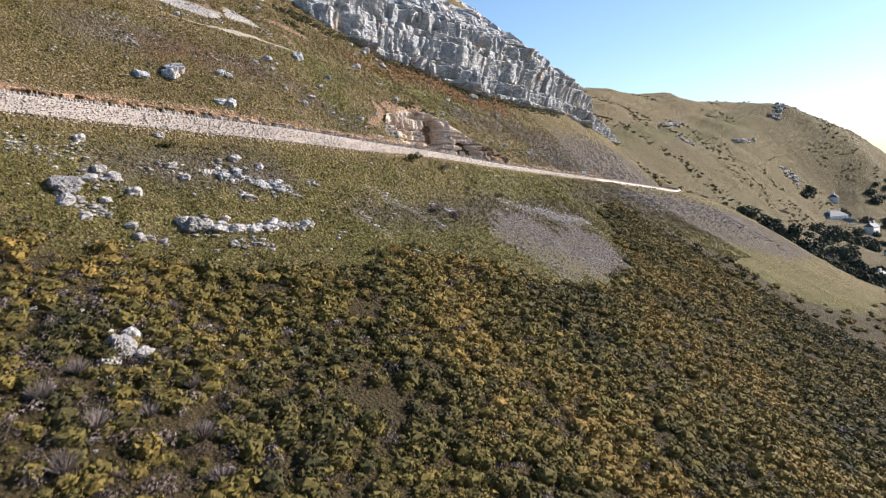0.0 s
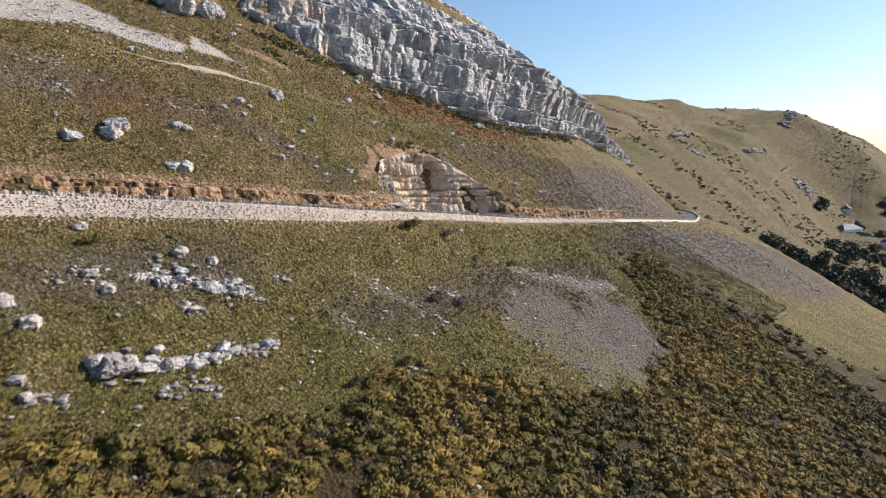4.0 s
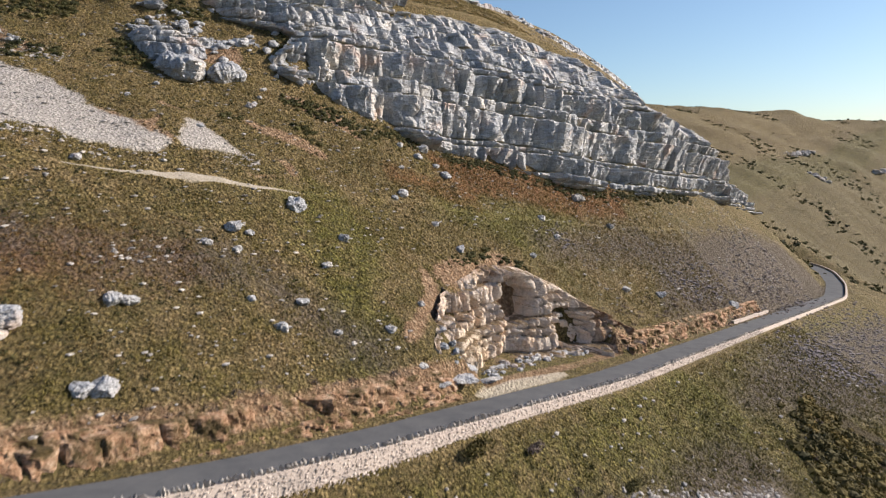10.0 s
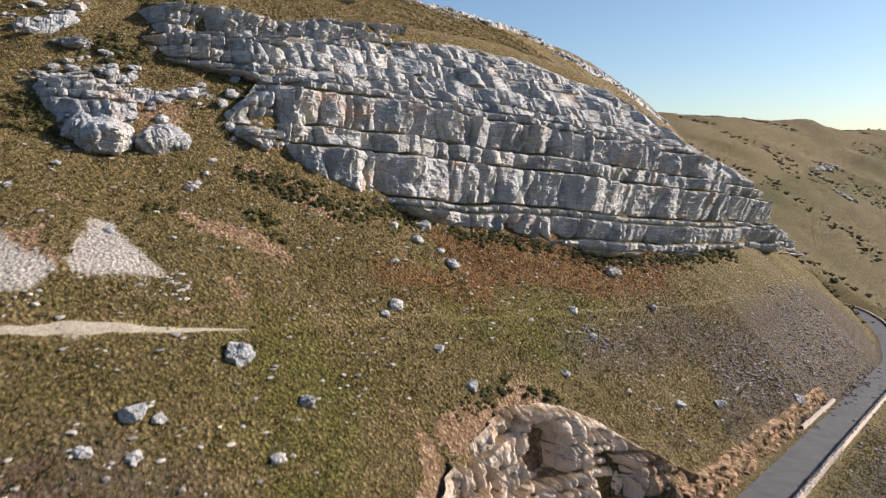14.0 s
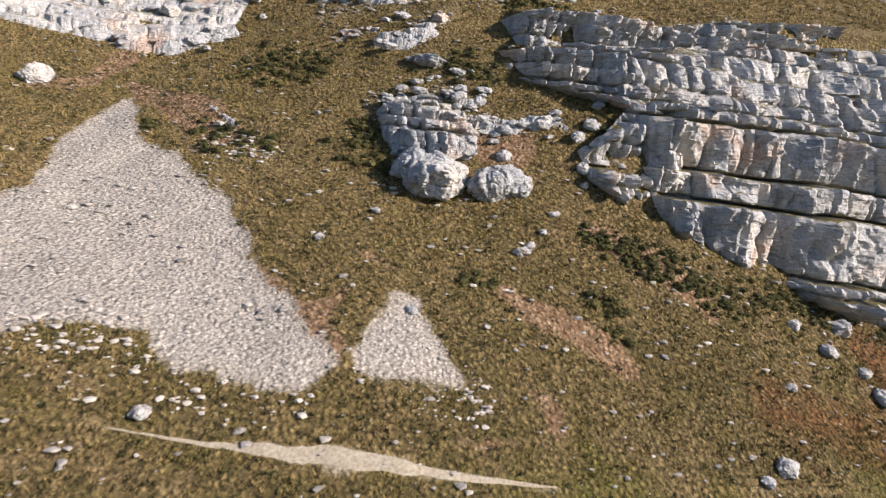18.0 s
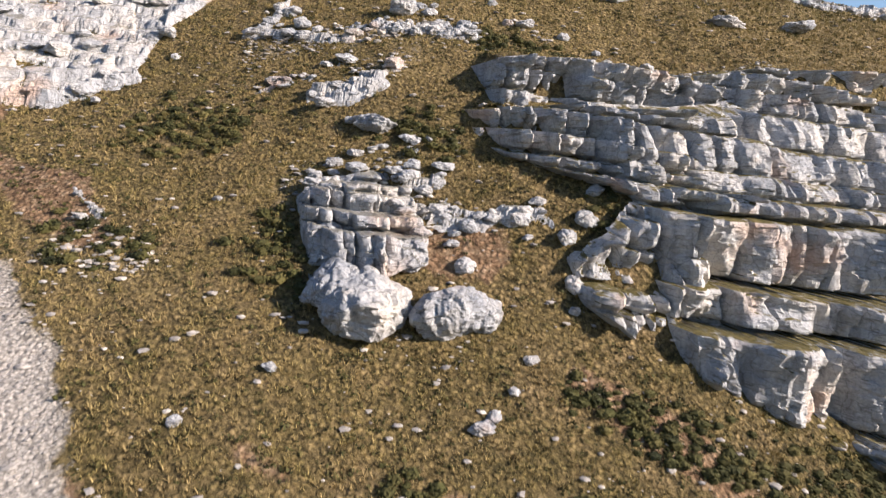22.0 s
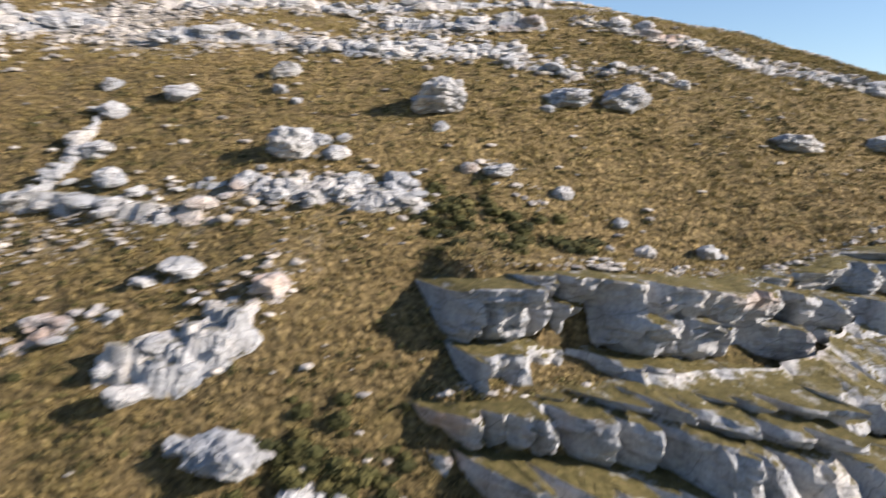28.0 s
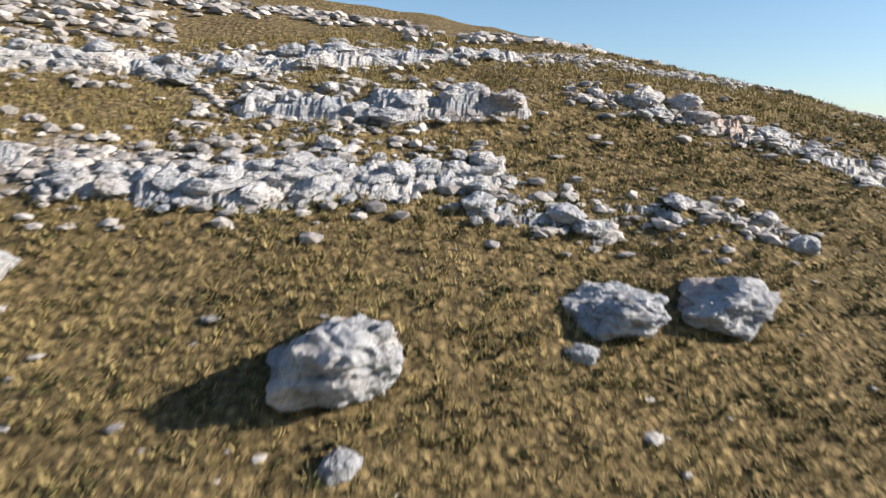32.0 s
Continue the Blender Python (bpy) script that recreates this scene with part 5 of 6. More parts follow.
def make_bank():
    p = Paint("red earth bank", 0.95)
    col = p.ramp(p.noise(1.3, 6, 0.7), [(0.3, (0.090, 0.052, 0.030)), (0.44, (0.30, 0.175, 0.105)), (0.56, (0.44, 0.290, 0.19)), (0.68, (0.56, 0.44, 0.33))])
    weeds = p.ramp(p.noise(3.5, 5, 0.7), [(0.3, (0.03, 0.028, 0.010)), (0.7, (0.12, 0.085, 0.035))])
    col = p.mix(p.ramp(p.noise(0.55, 5, 0.7), [(0.44, 0.0), (0.58, 0.95)]), col, weeds)
    return p.finish(col, p.noise(4, 6, 0.75), 1.0, 0.3)


BANK = make_bank()
for a, b, seed in ((-70.0, 30.0, 92), (63.0, 125.0, 93)):
    rock_face("earth_bank", np.arange(a, b, 0.2), bank_foot, bank_top, seed, 0.0, rows=26, depth=0.42, dip=0.06, thick=(0.4, 1.3), bays=0.5, proud=0.7, chip=0.55, seams=0.2, grain=(0.5, 0.5), label="raw red earth bank with stones beside the road", material=BANK, category="earth bank")


# ---- the wall along the road ----
def make_masonry():
    p = Paint("masonry", 0.9)
    col = p.ramp(p.island(), [(0.0, (0.31, 0.265, 0.235)), (0.5, (0.39, 0.335, 0.30)), (1.0, (0.47, 0.415, 0.375))])
    col = p.mix(p.ramp(p.noise(0.35, 4, 0.7), [(0.5, 0.0), (0.7, 0.5)]), col, (0.22, 0.20, 0.19))
    col = p.mix(0.5, col, p.ramp(p.noise(9, 5, 0.7), [(0.25, 0.25), (0.5, 0.5), (0.75, 0.75)]), "OVERLAY")
    return p.finish(col, p.noise(9, 4, 0.7), 0.5, 0.05)


def make_coping():
    p = Paint("coping stone", 0.9)
    col = p.ramp(p.random(), [(0.0, (0.24, 0.225, 0.21)), (0.5, (0.34, 0.315, 0.29)), (1.0, (0.45, 0.42, 0.385))])
    col = p.mix(0.5, col, p.ramp(p.noise(9, 5, 0.7), [(0.25, 0.25), (0.5, 0.5), (0.75, 0.75)]), "OVERLAY")
    return p.finish(col, p.noise(9, 4, 0.7), 0.5, 0.05)


MASONRY, COPING = make_masonry(), make_coping()
PARAPET = 0.52


def build_wall():
    s = np.arange(-150, 252, 0.7)
    rc, rz = eased(ROAD, s)
    high, _ = along(WALL, s)
    ring = [(-0.62, -high - 0.8), (-0.30, 0 * s + PARAPET), (0.10, 0 * s + PARAPET), (0.10, 0 * s - 0.3)]
    verts = []
    for off, up in ring:
        xy = place(s, rc + off)
        verts.append(np.column_stack([xy, rz + up]))
    root = mesh_object("roadside_wall", np.concatenate(verts), grid_faces(4, len(s)), MASONRY, smooth_faces=False)
    tagged(root, "long dry-stone retaining wall with upright coping stones beside the road", "stone wall", kind="structure")
    # facing stones, joined
    rnd = np.random.RandomState(77)
    xs, ys, zs, size, sq = [], [], [], [], []
    for a in np.arange(-60, 100, 0.27):
        wide = float(along(WALL, a)[0])
        for k in range(int((wide + PARAPET) / 0.19)):
            if rnd.rand() < 0.12:
                continue
            at = a + rnd.uniform(-0.15, 0.15)
            up = PARAPET - 0.12 - k * 0.19 + rnd.uniform(-0.06, 0.06)
            c0, z0 = eased(ROAD, np.array([at]))
            lean = -0.30 - 0.32 * (PARAPET - up) / (wide + 0.8 + PARAPET)
            q = place(np.array([at]), c0 + lean + 0.03)[0]
            xs.append(q[0]), ys.append(q[1]), zs.append(z0[0] + up), size.append(rnd.uniform(0.16, 0.32)), sq.append(rnd.uniform(0.6, 0.9))
    n = len(xs)
    v, f, _ = joined([cut_rock(1, 500 + k, 8, 0.0) for k in range(6)], np.array(xs), np.array(ys), np.array(zs), np.array(size), rnd.rand(n) * 6.3, rnd.randint(0, 6, n), np.array(sq))
    face = mesh_object("facing_stones", v, f, MASONRY, root, smooth_faces=False)
    tagged(face, "rough pale facing stones", kind="stuff")
    # coping stones on edge
    shapes = []
    for k in range(5):
        v, f = cut_rock(1, 520 + k, 7, 0.0, 1.2)
        o = mesh_object("coping_stone", v * [0.22, 0.50, 0.38], f, COPING, smooth_faces=False)
        shapes.append(o.data)
        bpy.data.objects.remove(o)
    turn = math.atan2(ALONG[1], ALONG[0])
    rest = []
    for k, a in enumerate(np.arange(-42, 170, 0.25)):
        if rnd.rand() < 0.10:
            continue
        a = a + rnd.uniform(-0.08, 0.08)
        c0, z0 = eased(ROAD, np.array([a]))
        q = place(np.array([a]), c0 - 0.10)[0]
        big = rnd.uniform(0.75, 1.35)
        if -12 < a < 58:
            o = new("coping_stone", shapes[rnd.randint(0, 5)])
            o.parent = root
            o.location = (q[0], q[1], z0[0] + PARAPET + 0.12)
            o.rotation_euler = (rnd.normal(0, 0.15), rnd.normal(0, 0.2), turn + rnd.normal(0, 0.2))
            o.scale = (big, 1.0, big)
        else:
            rest.append((q[0], q[1], z0[0] + PARAPET + 0.12, big * 0.34))
    rest = np.array(rest)
    v, f, _ = joined([cut_rock(1, 530 + k, 7, 0.0, 1.2) for k in range(4)], rest[:, 0], rest[:, 1], rest[:, 2], rest[:, 3], rnd.rand(len(rest)) * 6.3, rnd.randint(0, 4, len(rest)))
    tagged(mesh_object("distant_coping", v, f, COPING, root, smooth_faces=False), "rough coping stones", kind="stuff")
    # short kerb wall on the upper side
    s = np.arange(104, 126, 0.8)
    rc, rz = eased(ROAD, s)
    verts = []
    for off, up in ((5.5, -0.2), (5.55, 0.65), (5.95, 0.65), (6.0, -0.2)):
        verts.append(np.column_stack([place(s, rc + off + fbm(np.stack([s, 0 * s + off, 0 * s], -1), 2, 5) * 0.1), rz + up + fbm(np.stack([s / 0.9, 0 * s, 0 * s + 3], -1), 2, 5) * 0.12]))
    low = mesh_object("low_wall", np.concatenate(verts), grid_faces(4, len(s)), MASONRY, smooth_faces=False)
    tagged(low, "short pale stone wall at the foot of the bank", "stone wall")


build_wall()


# ---- plants ----
def leafy(name, dark, mid, light, shift=0.5):
    p = Paint(name, 0.85)
    col = p.ramp(p.value("tint"), [(0.0, dark), (0.5, mid), (1.0, light)])
    col = p.mix(shift, col, p.ramp(p.island(), [(0.0, 0.22), (0.5, 0.5), (1.0, 0.78)]), "OVERLAY")
    return p.finish(col)


GORSE = leafy("gorse leaves", (0.034, 0.032, 0.011), (0.108, 0.084, 0.020), (0.190, 0.122, 0.032))
HEATH = leafy("dry shrub twigs", (0.05, 0.038, 0.034), (0.115, 0.088, 0.076), (0.20, 0.165, 0.15))
SHRUB = leafy("shrub leaves", (0.018, 0.022, 0.008), (0.05, 0.05, 0.016), (0.10, 0.085, 0.03))


def leaf_dome(count, seed, size, low=0.5, core=True):
    """A bush about two metres across: small leaf clumps over an uneven dome."""
    rnd = np.random.RandomState(seed)
    d = rnd.normal(size=(count, 3))
    d[:, 2] = np.abs(d[:, 2]) * 0.9 - 0.1
    d /= np.linalg.norm(d, axis=1)[:, None]
    r = low + (1 - low) * rnd.rand(count) ** 0.4
    r = r * (0.85 + 0.3 * fbm(d * 2.2 + seed, 2, seed))
    mid = d * r[:, None] * [1, 1, 0.85]
    a = rnd.normal(size=(count, 3)) + d * 0.4
    b = np.cross(a, d) + rnd.normal(size=(count, 3)) * 0.5
    a /= np.linalg.norm(a, axis=1)[:, None]
    b /= np.linalg.norm(b, axis=1)[:, None]
    k = size * rnd.uniform(0.6, 1.3, count)[:, None]
    v = np.stack([mid - a * k * 0.6 - b * k * 0.4, mid + a * k * 0.6 - b * k * 0.4, mid + b * k * 0.9 + d * k * 0.5], 1).reshape(-1, 3)
    f = np.arange(count * 3).reshape(-1, 3)
    if core:
        cv, cf = BALLS[1]
        v, f = np.concatenate([v, cv * [0.72, 0.72, 0.6]]), np.concatenate([f, cf + count * 3])
    return v, f


def tuft(seed, blades=6):
    rnd = np.random.RandomState(seed)
    v = []
    for k in range(blades):
        a = (k + rnd.rand() * 0.8) / blades * 6.283
        w = rnd.uniform(0.07, 0.13)
        tip = rnd.uniform(0.35, 0.75)
        v += [(math.cos(a - 0.9) * w, math.sin(a - 0.9) * w, -0.1), (math.cos(a + 0.9) * w, math.sin(a + 0.9) * w, -0.1), (math.cos(a) * tip, math.sin(a) * tip, rnd.uniform(0.35, 0.8))]
    return np.array(v), np.arange(blades * 3).reshape(-1, 3)




def bushes(name, s, c, low, high, templates, material, label, seed, category, tint=None, squash=(0.6, 0.95)):
    rnd = np.random.RandomState(seed)
    n = len(s)
    size = low + (high - low) * rnd.rand(n) ** 1.5
    xy = place(s, c)
    t = np.clip(rnd.normal(0.5, 0.22, n) if tint is None else tint, 0, 1)
    v, f, i = joined(templates, xy[:, 0], xy[:, 1], ground_height(s, c) + size * 0.05, size, rnd.rand(n) * 6.3, rnd.randint(0, len(templates), n), rnd.uniform(*squash, n))
    ob = mesh_object(name, v, f, material, values={"tint": t[i]}, smooth_faces=False)
    return tagged(ob, label, category, kind="stuff")


rnd = np.random.RandomState(61)
n = 13500
s = rnd.uniform(-70, 230, n)
s = np.where(rnd.rand(n) < 0.82, rnd.uniform(-48, 85, n), s)
c = eased(GORSE_EDGE, s)[0] - rnd.rand(n) ** 1.1 * 62 + rnd.normal(0, 1.2, n)
q = np.stack([s / 8, c / 8, 0 * s], -1)
gap = value_noise(q, 71)
keep = (c > -92) & (gap + rnd.rand(n) * 0.25 > 0.27) & ~((s > 95) & (gap < 0.55) & (rnd.rand(n) < 0.7))
s, c = s[keep], c[keep]
tone = 0.52 + 0.55 * fbm(np.stack([s / 10, c / 10, 0 * s], -1), 3, 72) + rnd.normal(0, 0.16, len(s)) - smooth(40, 110, s) * 0.10 - smooth(-8, -34, s) * 0.22
grey = rnd.rand(len(s)) < 0.07 + 0.40 * smooth(-22, -42, s) * (c > -36)
DOMES = [leaf_dome(96, 600 + k, 0.20) for k in range(6)]
TWIGGY = [leaf_dome(90, 620 + k, 0.17, 0.4, False) for k in range(4)]
bushes("gorse", s[~grey], c[~grey], 0.45, 1.55, DOMES, GORSE, "dense olive and yellow-brown gorse covering the lower slope", 62, "gorse", tone[~grey])
bushes("dry_shrubs", s[grey], c[grey], 0.5, 1.1, TWIGGY, HEATH, "grey-brown leafless shrubs among the gorse", 63, "shrubs")

# low dark shrubs in the turf above the road
SHRUBBY = [[(41, 17.2, 0.6), (50, 18.6, 0.9), (56, 16.4, 0.6)], [(25, 39, 0.9), (28, 38.4, 0.9)], [(34.6, 37.2, 0.8), (35.8, 34.6, 0.9)], [(37, 41.4, 1.0), (42, 38.6, 1.3), (47, 35.2, 1.2)], [(3.4, 62, 0.7), (4.4, 59.6, 0.7)], [(7.6, 56.4, 0.7), (11.6, 55, 0.8)], [(35, 34, 1.0), (36, 37, 1.0)], [(36, 42, 1.6), (44, 38, 1.6), (58, 37, 1.2)], [(8, 60, 1.2), (14, 55, 1.2)], [(62, 36.5, 1.2), (95, 30.5, 1.6), (140, 28, 1.6)], [(20, 56, 2), (23, 50, 2)], [(30, 61, 2), (35, 57, 2)], [(40, 69, 2.0), (43, 66, 2.2), (46, 63, 1.4)],
           [(12, 70, 3), (20, 64, 3)], [(40, 47, 0.8), (44, 52, 1.2)]]
q = in_strips(SHRUBBY, 2.6, 64)
bushes("low_shrubs", *q, 0.22, 0.75, DOMES, SHRUB, "low dark shrubs in the rough grass", 64, "shrubs")
q = in_strips([[(10, -14, 2), (18, -12, 2)], [(-5, -17, 1), (3, -17, 1)], [(28, -8, 1.5), (34, -9, 1.5)], [(95, 8, 3), (150, 9, 5)], [(60, 9, 1), (95, 9, 2)], [(-20, 10, 0.8), (25, 7.5, 0.8)]], 0.55, 65)
bushes("dry_shrubs", *q, 0.25, 0.7, TWIGGY, HEATH, "grey-brown dry shrubs on the slope", 65, "shrubs")


def single_bush(s, c, size, template, material, label, tint, name="bush"):
    v, f = template
    ob = mesh_object(name, v, f, material, smooth_faces=False, values={"tint": np.full(len(v), tint)})
    x, y = place(s, c)
    ob.location = (x, y, float(ground_height(s, c)[0]))
    ob.scale = (size, size, size * 0.8)
    return tagged(ob, label, "bush")


def clumped(seed, lumps=9, leaves=110):
    """A ragged bush of several lobes."""
    rnd = np.random.RandomState(seed)
    vs, fs, base = [], [], 0
    for k in range(lumps):
        v, f = leaf_dome(leaves, seed + k, 0.20, 0.25, False)
        v = v * rnd.uniform(0.28, 0.58) * [1, 1, rnd.uniform(0.8, 1.3)] + [rnd.normal(0, 0.38), rnd.normal(0, 0.38), rnd.uniform(0, 0.35)]
        vs.append(v), fs.append(f + base)
        base += len(v)
    return np.concatenate(vs), np.concatenate(fs)


BIG_DOME = clumped(640)
single_bush(-3.7, -17.6, 1.3, BIG_DOME, GORSE, "yellow-brown gorse bush alone in the grass", 0.95)
single_bush(-6.5, -17.2, 0.9, BIG_DOME, SHRUB, "small dark bush alone in the grass", 0.3)
single_bush(1.0, -17.0, 1.0, BIG_DOME, SHRUB, "dark leafless bush in the grass", 0.5)
single_bush(21.4, -2.6, 1.7, BIG_DOME, GORSE, "olive shrub leaning against the roadside wall", 0.25)
single_bush(27.5, -4.0, 1.1, BIG_DOME, HEATH, "dry shrub below the roadside wall", 0.6)
single_bush(14.0, -11.5, 1.5, BIG_DOME, HEATH, "large twiggy shrub on the lower slope", 0.5)
single_bush(17.0, -13.0, 1.3, BIG_DOME, HEATH, "large twiggy shrub on the lower slope", 0.6)
single_bush(36.0, -9.0, 1.2, BIG_DOME, SHRUB, "dark bush at the top of the scree", 0.8)
single_bush(-17.5, 2.0, 1.1, BIG_DOME, SHRUB, "dark bush at the foot of the wall", 0.9)


def bare_shrub_mesh(seed):
    rnd = np.random.RandomState(seed)
    v, f = [], []
    for k in range(240):
        a, lean = rnd.rand() * 6.283, rnd.rand() ** 0.6 * 1.0
        tip = np.array([math.cos(a) * math.sin(lean), math.sin(a) * math.sin(lean), math.cos(lean)]) * rnd.uniform(0.6, 1.0)
        root = tip * rnd.uniform(0.0, 0.5)
        side = np.cross(tip, rnd.normal(size=3))
        side = side / np.linalg.norm(side) * rnd.uniform(0.010, 0.022)
        f.append((len(v), len(v) + 1, len(v) + 2))
        v += [root - side, root + side, tip]
    return np.array(v), np.array(f)


BARE = [bare_shrub_mesh(700 + k) for k in range(3)]
for k, (s, c, w) in enumerate([(-38.5, -30.0, 1.7), (-40.5, -27.5, 1.5), (-36.2, -26.0, 1.2), (-43.5, -27.0, 1.8), (-45.0, -24.0, 1.6), (-42.0, -22.5, 1.4), (-46.5, -29.0, 1.8), (-34.5, -15.5, 1.2), (-32.0, -18.0, 1.2), (-41.0, -18.0, 1.3), (-36.0, -22.8, 1.0), (-39.5, -33.0, 1.4)]):
    v, f = BARE[k % 3]
    ob = mesh_object("bare_shrub", v, f, HEATH, smooth_faces=False, values={"tint": np.full(len(v), 0.85 + 0.1 * (k % 2))})
    x, y = place(s, c)
    ob.location = (x, y, float(ground_height(s, c)[0]))
    ob.scale = (w, w, w)
    ob.rotation_euler = (0, 0, k * 1.3)
    tagged(ob, "leafless pale grey shrub with fine twigs", "shrub", "bare shrubs among the gorse")


# grass tussocks
def make_grass():
    p = Paint("grass blades", 0.9)
    mid = p.noise(0.35, 5, 0.6)
    col = p.mix(p.ramp(mid, [(0.38, 0.0), (0.66, 1.0)]), (0.155, 0.128, 0.038), (0.265, 0.190, 0.090))
    col = p.mix(p.value("straw"), col, (0.325, 0.252, 0.120))
    col = p.mix(p.value("rust"), col, (0.150, 0.070, 0.026))
    col = p.mix(p.value("lush"), col, (0.105, 0.112, 0.022))
    col = p.mix(0.75, col, p.ramp(p.island(), [(0.0, 0.2), (0.5, 0.5), (1.0, 0.82)]), "OVERLAY")
    return p.finish(col)


GRASS = make_grass()

# dark heather tufts over the upper and the lower turf
rnd = np.random.RandomState(87)
n = 42000
s, c = rnd.uniform(-42, 112, n), rnd.uniform(-24, 84, n)
rc, bc, tc = eased(ROAD, s)[0], eased(LINES[9], s)[0], eased(LINES[11], s)[0]
keep = ((c < rc - 2) | (c > rc + 10)) & ~((c > bc - 0.5) & (c < tc + 3) & (s > 42)) & (c > eased(GORSE_EDGE, s)[0]) & ~((s > 27) & (s < 68) & (c > rc) & (c < 19))
keep &= value_noise(np.stack([s / 5, c / 5, 0 * s], -1), 88) * 0.8 + 0.30 * smooth(24, 34, c) + rnd.rand(n) * 0.5 > 0.64
g = ground_values(s, c)
keep &= (g["scree"] < 0.4) & (g["track"] < 0.4)
bushes("heather", s[keep], c[keep], 0.13, 0.36, [leaf_dome(14, 870 + k, 0.42, 0.4, False) for k in range(6)], SHRUB, "dark low heather tufts dotted through the rough grass", 89, "heather", squash=(0.6, 1.0))


def build_grass():
    rnd = np.random.RandomState(81)
    n = 270000
    s = rnd.uniform(-45, 118, n)
    c = rnd.uniform(-34, 104, n)
    rc = eased(ROAD, s)[0]
    bc, tc = eased(LINES[9], s)[0], cliff_top(s)[0]
    values = ground_values(s, c)
    low = eased(GORSE_EDGE, s)[0]
    keep = ((c < rc - 1.0) | (c > rc + 8.6)) & ~((c > bc - 0.3) & (c < tc + 2.0) & (s > 45)) & ~((np.abs(c - along(TIER_THREE, s)[0] + 0.6) < 1.2) & (s > 38)) & (c > low - 2)
    keep &= (values["scree"] < 0.35) & (values["track"] < 0.4) & (values["earth"] < 0.6)
    qc = along(QUARRY, s)[0]
    keep &= ~((s > 28) & (s < 67) & (c > rc) & (c < qc + 4.5))
    keep &= value_noise(np.stack([s / 1.1, c / 1.1, 0 * s], -1), 83) + rnd.rand(n) * 0.6 > 0.55
    s, c = s[keep], c[keep]
    n = len(s)
    size = rnd.uniform(0.20, 0.50, n)
    xy = place(s, c)
    v, f, i = joined([tuft(800 + k) for k in range(6)], xy[:, 0], xy[:, 1], ground_height(s, c), size, rnd.rand(n) * 6.3, rnd.randint(0, 6, n), rnd.uniform(0.7, 1.2, n))
    vals = {k: values[k][keep][i] * w for k, w in (("straw", 0.8), ("rust", 0.7), ("lush", 0.6))}
    ob = mesh_object("grass_tussocks", v, f, GRASS, smooth_faces=False, values=vals)
    tagged(ob, "coarse tussocky hill grass, olive and straw coloured", "grass", kind="stuff")


build_grass()


# ---- far below: woods and houses ----
WOOD = leafy("far foliage", (0.028, 0.036, 0.024), (0.055, 0.064, 0.040), (0.105, 0.098, 0.068))
rnd = np.random.RandomState(95)
n = 900
s = rnd.uniform(215, 720, n)
c = rnd.uniform(-190, 25, n) - (s - 300) * 0.02
keep = (value_noise(np.stack([s / 40, c / 40, 0 * s], -1), 96) > 0.36) & (np.hypot(s - 588, c + 16) > 18) & (np.hypot(s - 302, c + 53) > 22) & (c < -14 + smooth(420, 600, s) * 26)
CROWNS = [leaf_dome(220, 900 + k, 0.20, 0.45) for k in range(5)]
bushes("woodland", s[keep], c[keep], 3.0, 6.5, CROWNS, WOOD, "dark winter woodland in the valley far below", 97, "woodland", squash=(0.9, 1.3))
n = 5200
s, c = rnd.uniform(215, 820, n), rnd.uniform(-40, 190, n)
keep = value_noise(np.stack([s / 30, c / 30, 0 * s], -1), 98) > 0.62
bushes("far_scrub", s[keep], c[keep], 0.5, 1.7, [leaf_dome(26, 880 + k, 0.42, 0.45, True) for k in range(4)], SHRUB, "dark scrub dotted over the far hillside", 99, "scrub")

# trunks and crowns of the nearer valley trees
BARK = Paint("bark", 0.9)
BARK = BARK.finish((0.10, 0.08, 0.06))


def tree(s, c, tall, seed):
    root = new("tree")
    x, y = place(s, c)
    root.location = (x, y, float(ground_height(s, c)[0]) - 0.2)
    v, f = [], []
    for k, (h, r) in enumerate(((0, 0.05), (0.25, 0.04), (0.6, 0.02), (0.8, 0.008))):
        v += [(math.cos(a) * r * tall + 0.02 * k * tall, math.sin(a) * r * tall, h * tall) for a in np.arange(6) * math.pi / 3]
    for k in range(3):
        f += [(k * 6 + j, k * 6 + (j + 1) % 6, k * 6 + 6 + (j + 1) % 6, k * 6 + 6 + j) for j in range(6)]
    mesh_object("trunk", v, f, BARK, root)
    cv, cf = CROWNS[seed % 5]
    cv = cv * [0.34 * tall, 0.34 * tall, 0.45 * tall] + [0.05 * tall, 0, 0.48 * tall]
    mesh_object("crown", cv, cf, WOOD, root, smooth_faces=False, values={"tint": np.full(len(cv), 0.2 + 0.1 * (seed % 6))})
    tagged(root, "dark tree with a rounded crown in the valley wood", "tree", "trees in the valley")


for k in range(34):
    tree(228 + (k * 37 % 120) + rnd.uniform(-3, 3), -28 - (k * 23 % 60) + rnd.uniform(-3, 3), rnd.uniform(8, 13), k)

WHITEWASH = Paint("whitewash", 0.8)
WHITEWASH = WHITEWASH.finish(WHITEWASH.ramp(WHITEWASH.noise(0.6, 4, 0.6), [(0.3, (0.66, 0.66, 0.64)), (0.7, (0.80, 0.80, 0.78))]))
SLATE = Paint("slate", 0.6)
SLATE = SLATE.finish(SLATE.ramp(SLATE.noise(1.2, 4, 0.6), [(0.3, (0.075, 0.085, 0.105)), (0.7, (0.125, 0.14, 0.165))]))
PANE = Paint("window glass", 0.15)
PANE = PANE.finish((0.03, 0.04, 0.05))


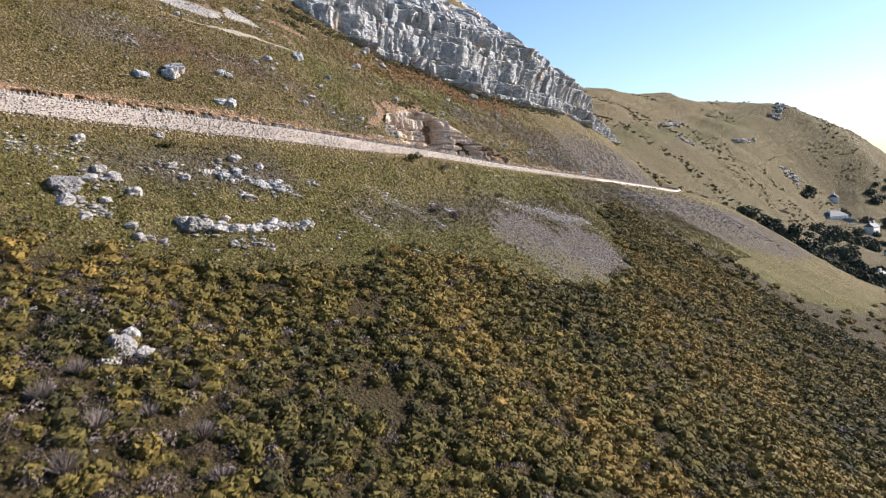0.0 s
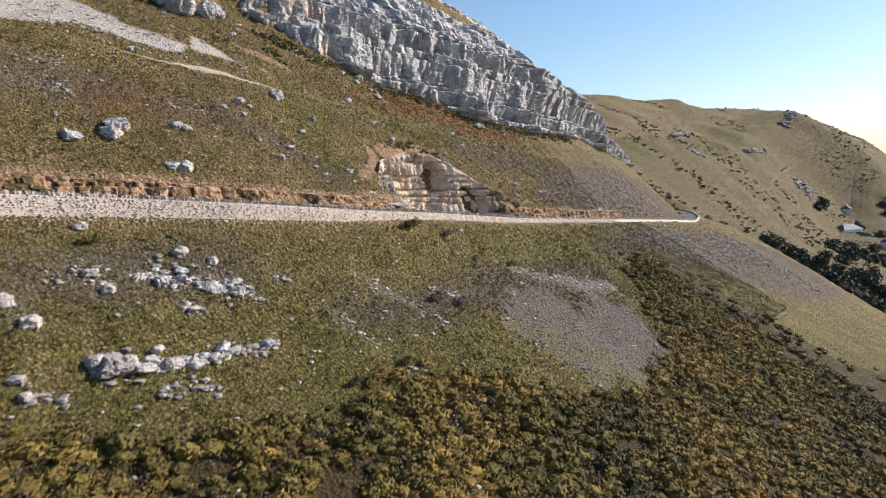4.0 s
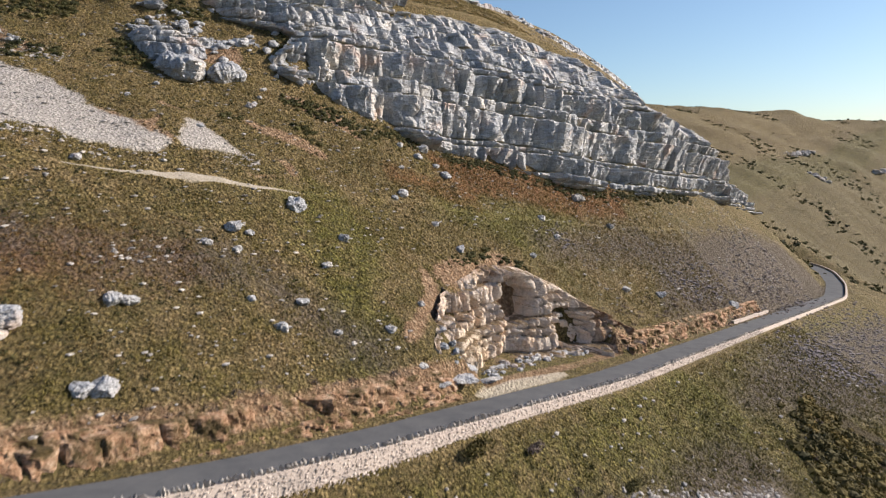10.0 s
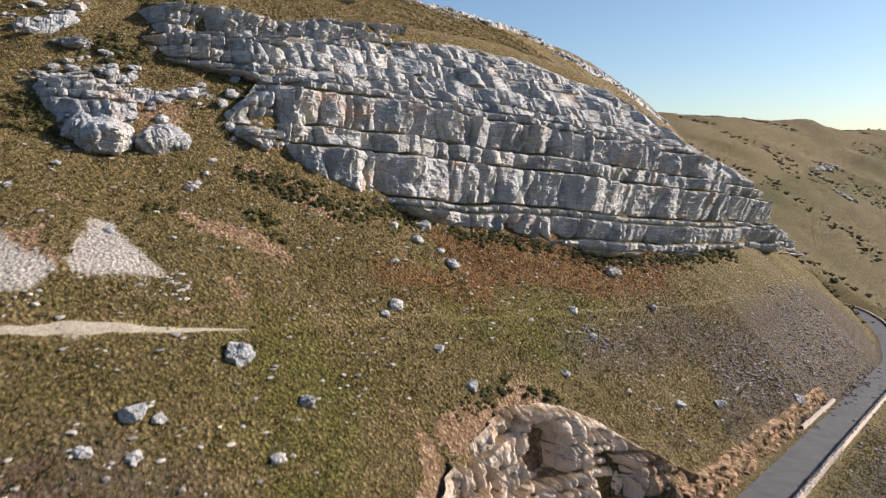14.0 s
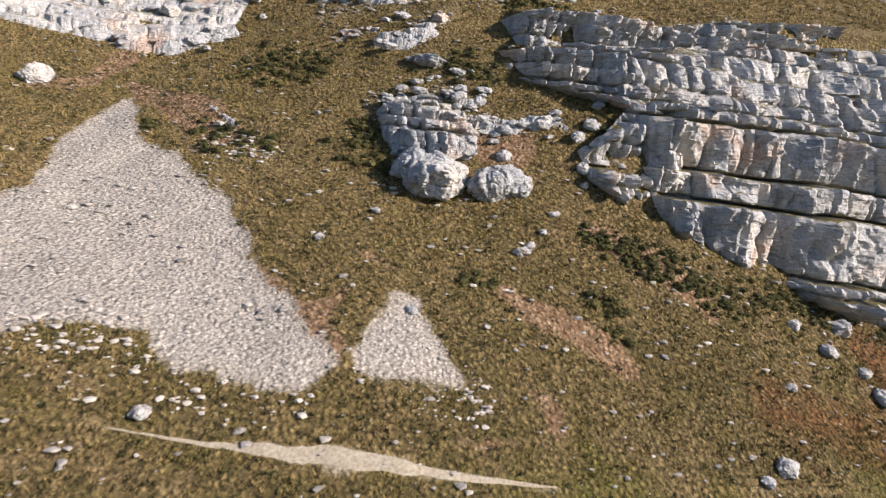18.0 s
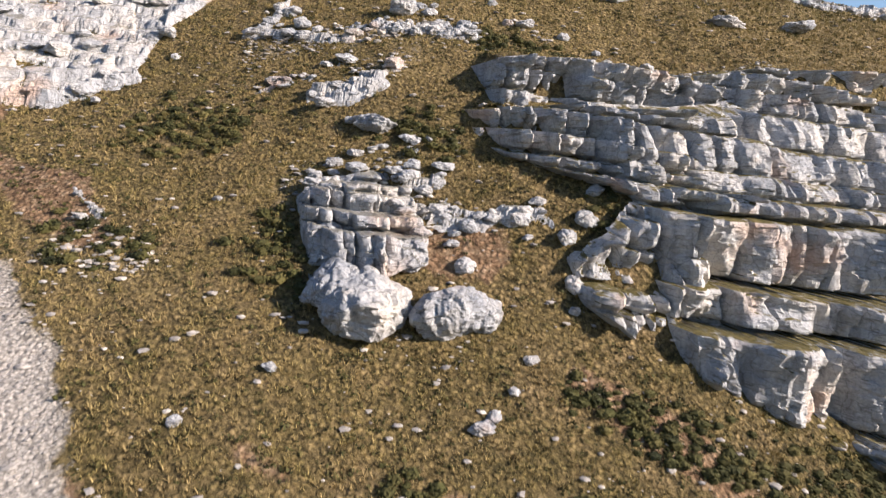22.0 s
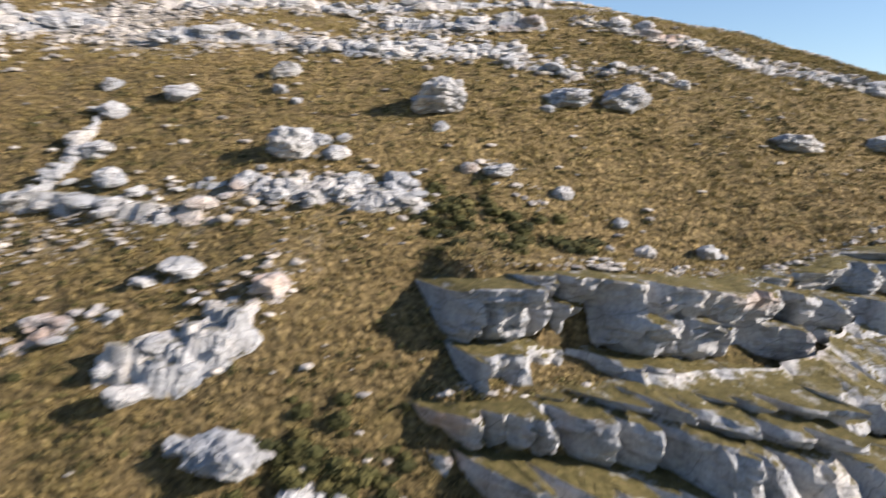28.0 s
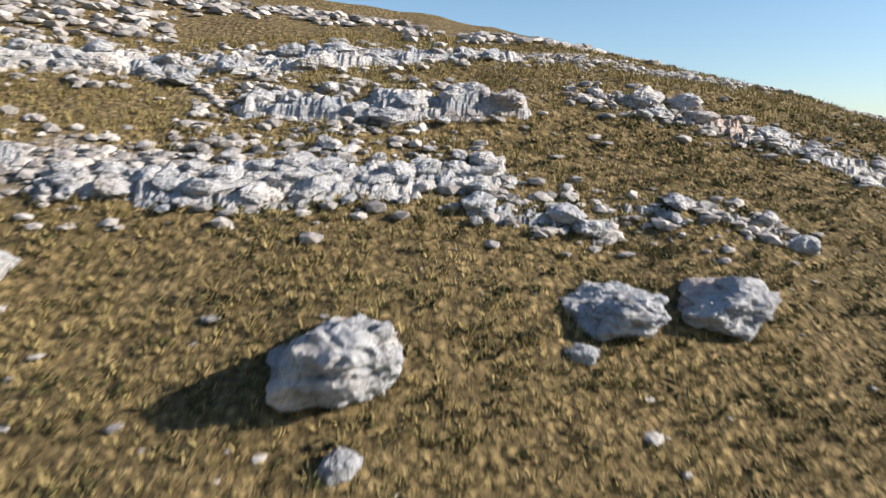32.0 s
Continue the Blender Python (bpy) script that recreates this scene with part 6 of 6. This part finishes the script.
def box(x0, x1, y0, y1, z0, z1):
    v = [(x, y, z) for z in (z0, z1) for x, y in ((x0, y0), (x1, y0), (x1, y1), (x0, y1))]
    return v, [(0, 3, 2, 1), (4, 5, 6, 7), (0, 1, 5, 4), (1, 2, 6, 5), (2, 3, 7, 6), (3, 0, 4, 7)]


def house(s, c, z, turn, wide, deep, tall, label, hipped=False):
    root = new("house")
    x, y = place(s, c)
    root.location, root.rotation_euler = (x, y, z), (0, 0, radians(turn))
    mesh_object("wall", *box(-wide / 2, wide / 2, -deep / 2, deep / 2, -4, tall), WHITEWASH, root, smooth_faces=False)
    inset = deep * 0.5 if hipped else 0.0
    e, r = 0.5, tall + deep * 0.38
    v = [(-wide / 2 - e, -deep / 2 - e, tall), (wide / 2 + e, -deep / 2 - e, tall), (wide / 2 + e, deep / 2 + e, tall), (-wide / 2 - e, deep / 2 + e, tall), (-wide / 2 + inset, 0, r), (wide / 2 - inset, 0, r)]
    me = bpy.data.meshes.new("roof")
    me.from_pydata(v, [], [(0, 1, 5, 4), (2, 3, 4, 5), (1, 2, 5), (3, 0, 4), (3, 2, 1, 0)])
    me.materials.append(SLATE)
    roof = new("roof", me)
    roof.parent = root
    for side in (-0.3, 0.3):
        mesh_object("chimney", *box(wide * side - 0.5, wide * side + 0.5, -0.5, 0.5, tall + 1, r + 1.6), WHITEWASH, roof, smooth_faces=False)
    for k in range(int(wide // 3)):
        for h in range(int(tall // 3)):
            for front in (-1, 1):
                at = -wide / 2 + 1.5 + k * 3
                mesh_object("window", *box(at - 0.55, at + 0.55, front * deep / 2 - 0.05, front * deep / 2 + 0.05, 0.9 + h * 3, 2.3 + h * 3), PANE, root, smooth_faces=False)
    tagged(root, label, "house", "houses in the valley")


house(588, -13, -62, 20, 20, 11, 7.5, "large white house with a hipped slate roof", True)
house(583, -24, -64, 100, 9, 7, 5, "white outbuilding beside a large house")
house(652, -7, -49, 60, 12, 8, 6, "white house at the foot of the hill")
house(302, -53, -68, 40, 26, 12, 6, "long building with a pale blue-grey roof")
house(430, -60, -69, 10, 11, 8, 6, "white house among dark trees")
house(520, -58, -68, 75, 12, 8, 6, "white house among dark trees")
house(545, -42, -64, 35, 10, 7, 5, "small white house among dark trees")

# rock bands on the far hill
FAR_BANDS = [[(470, 96, 2.5), (500, 94, 2.5), (525, 93, 2)], [(560, 60, 2), (600, 50, 2)], [(600, 20, 6), (625, 24, 6)], [(700, 52, 4), (745, 48, 5)], [(420, 70, 2), (450, 66, 2)], [(795, 20, 4), (840, 26, 4)]]
q = in_strips(FAR_BANDS, 0.22, 98)
stone_field("far_outcrops", *q, 1.2, 5.0, "broken limestone bands on the far hillside", "rock band", 98, templates=STONES, squash=(0.6, 1.1))
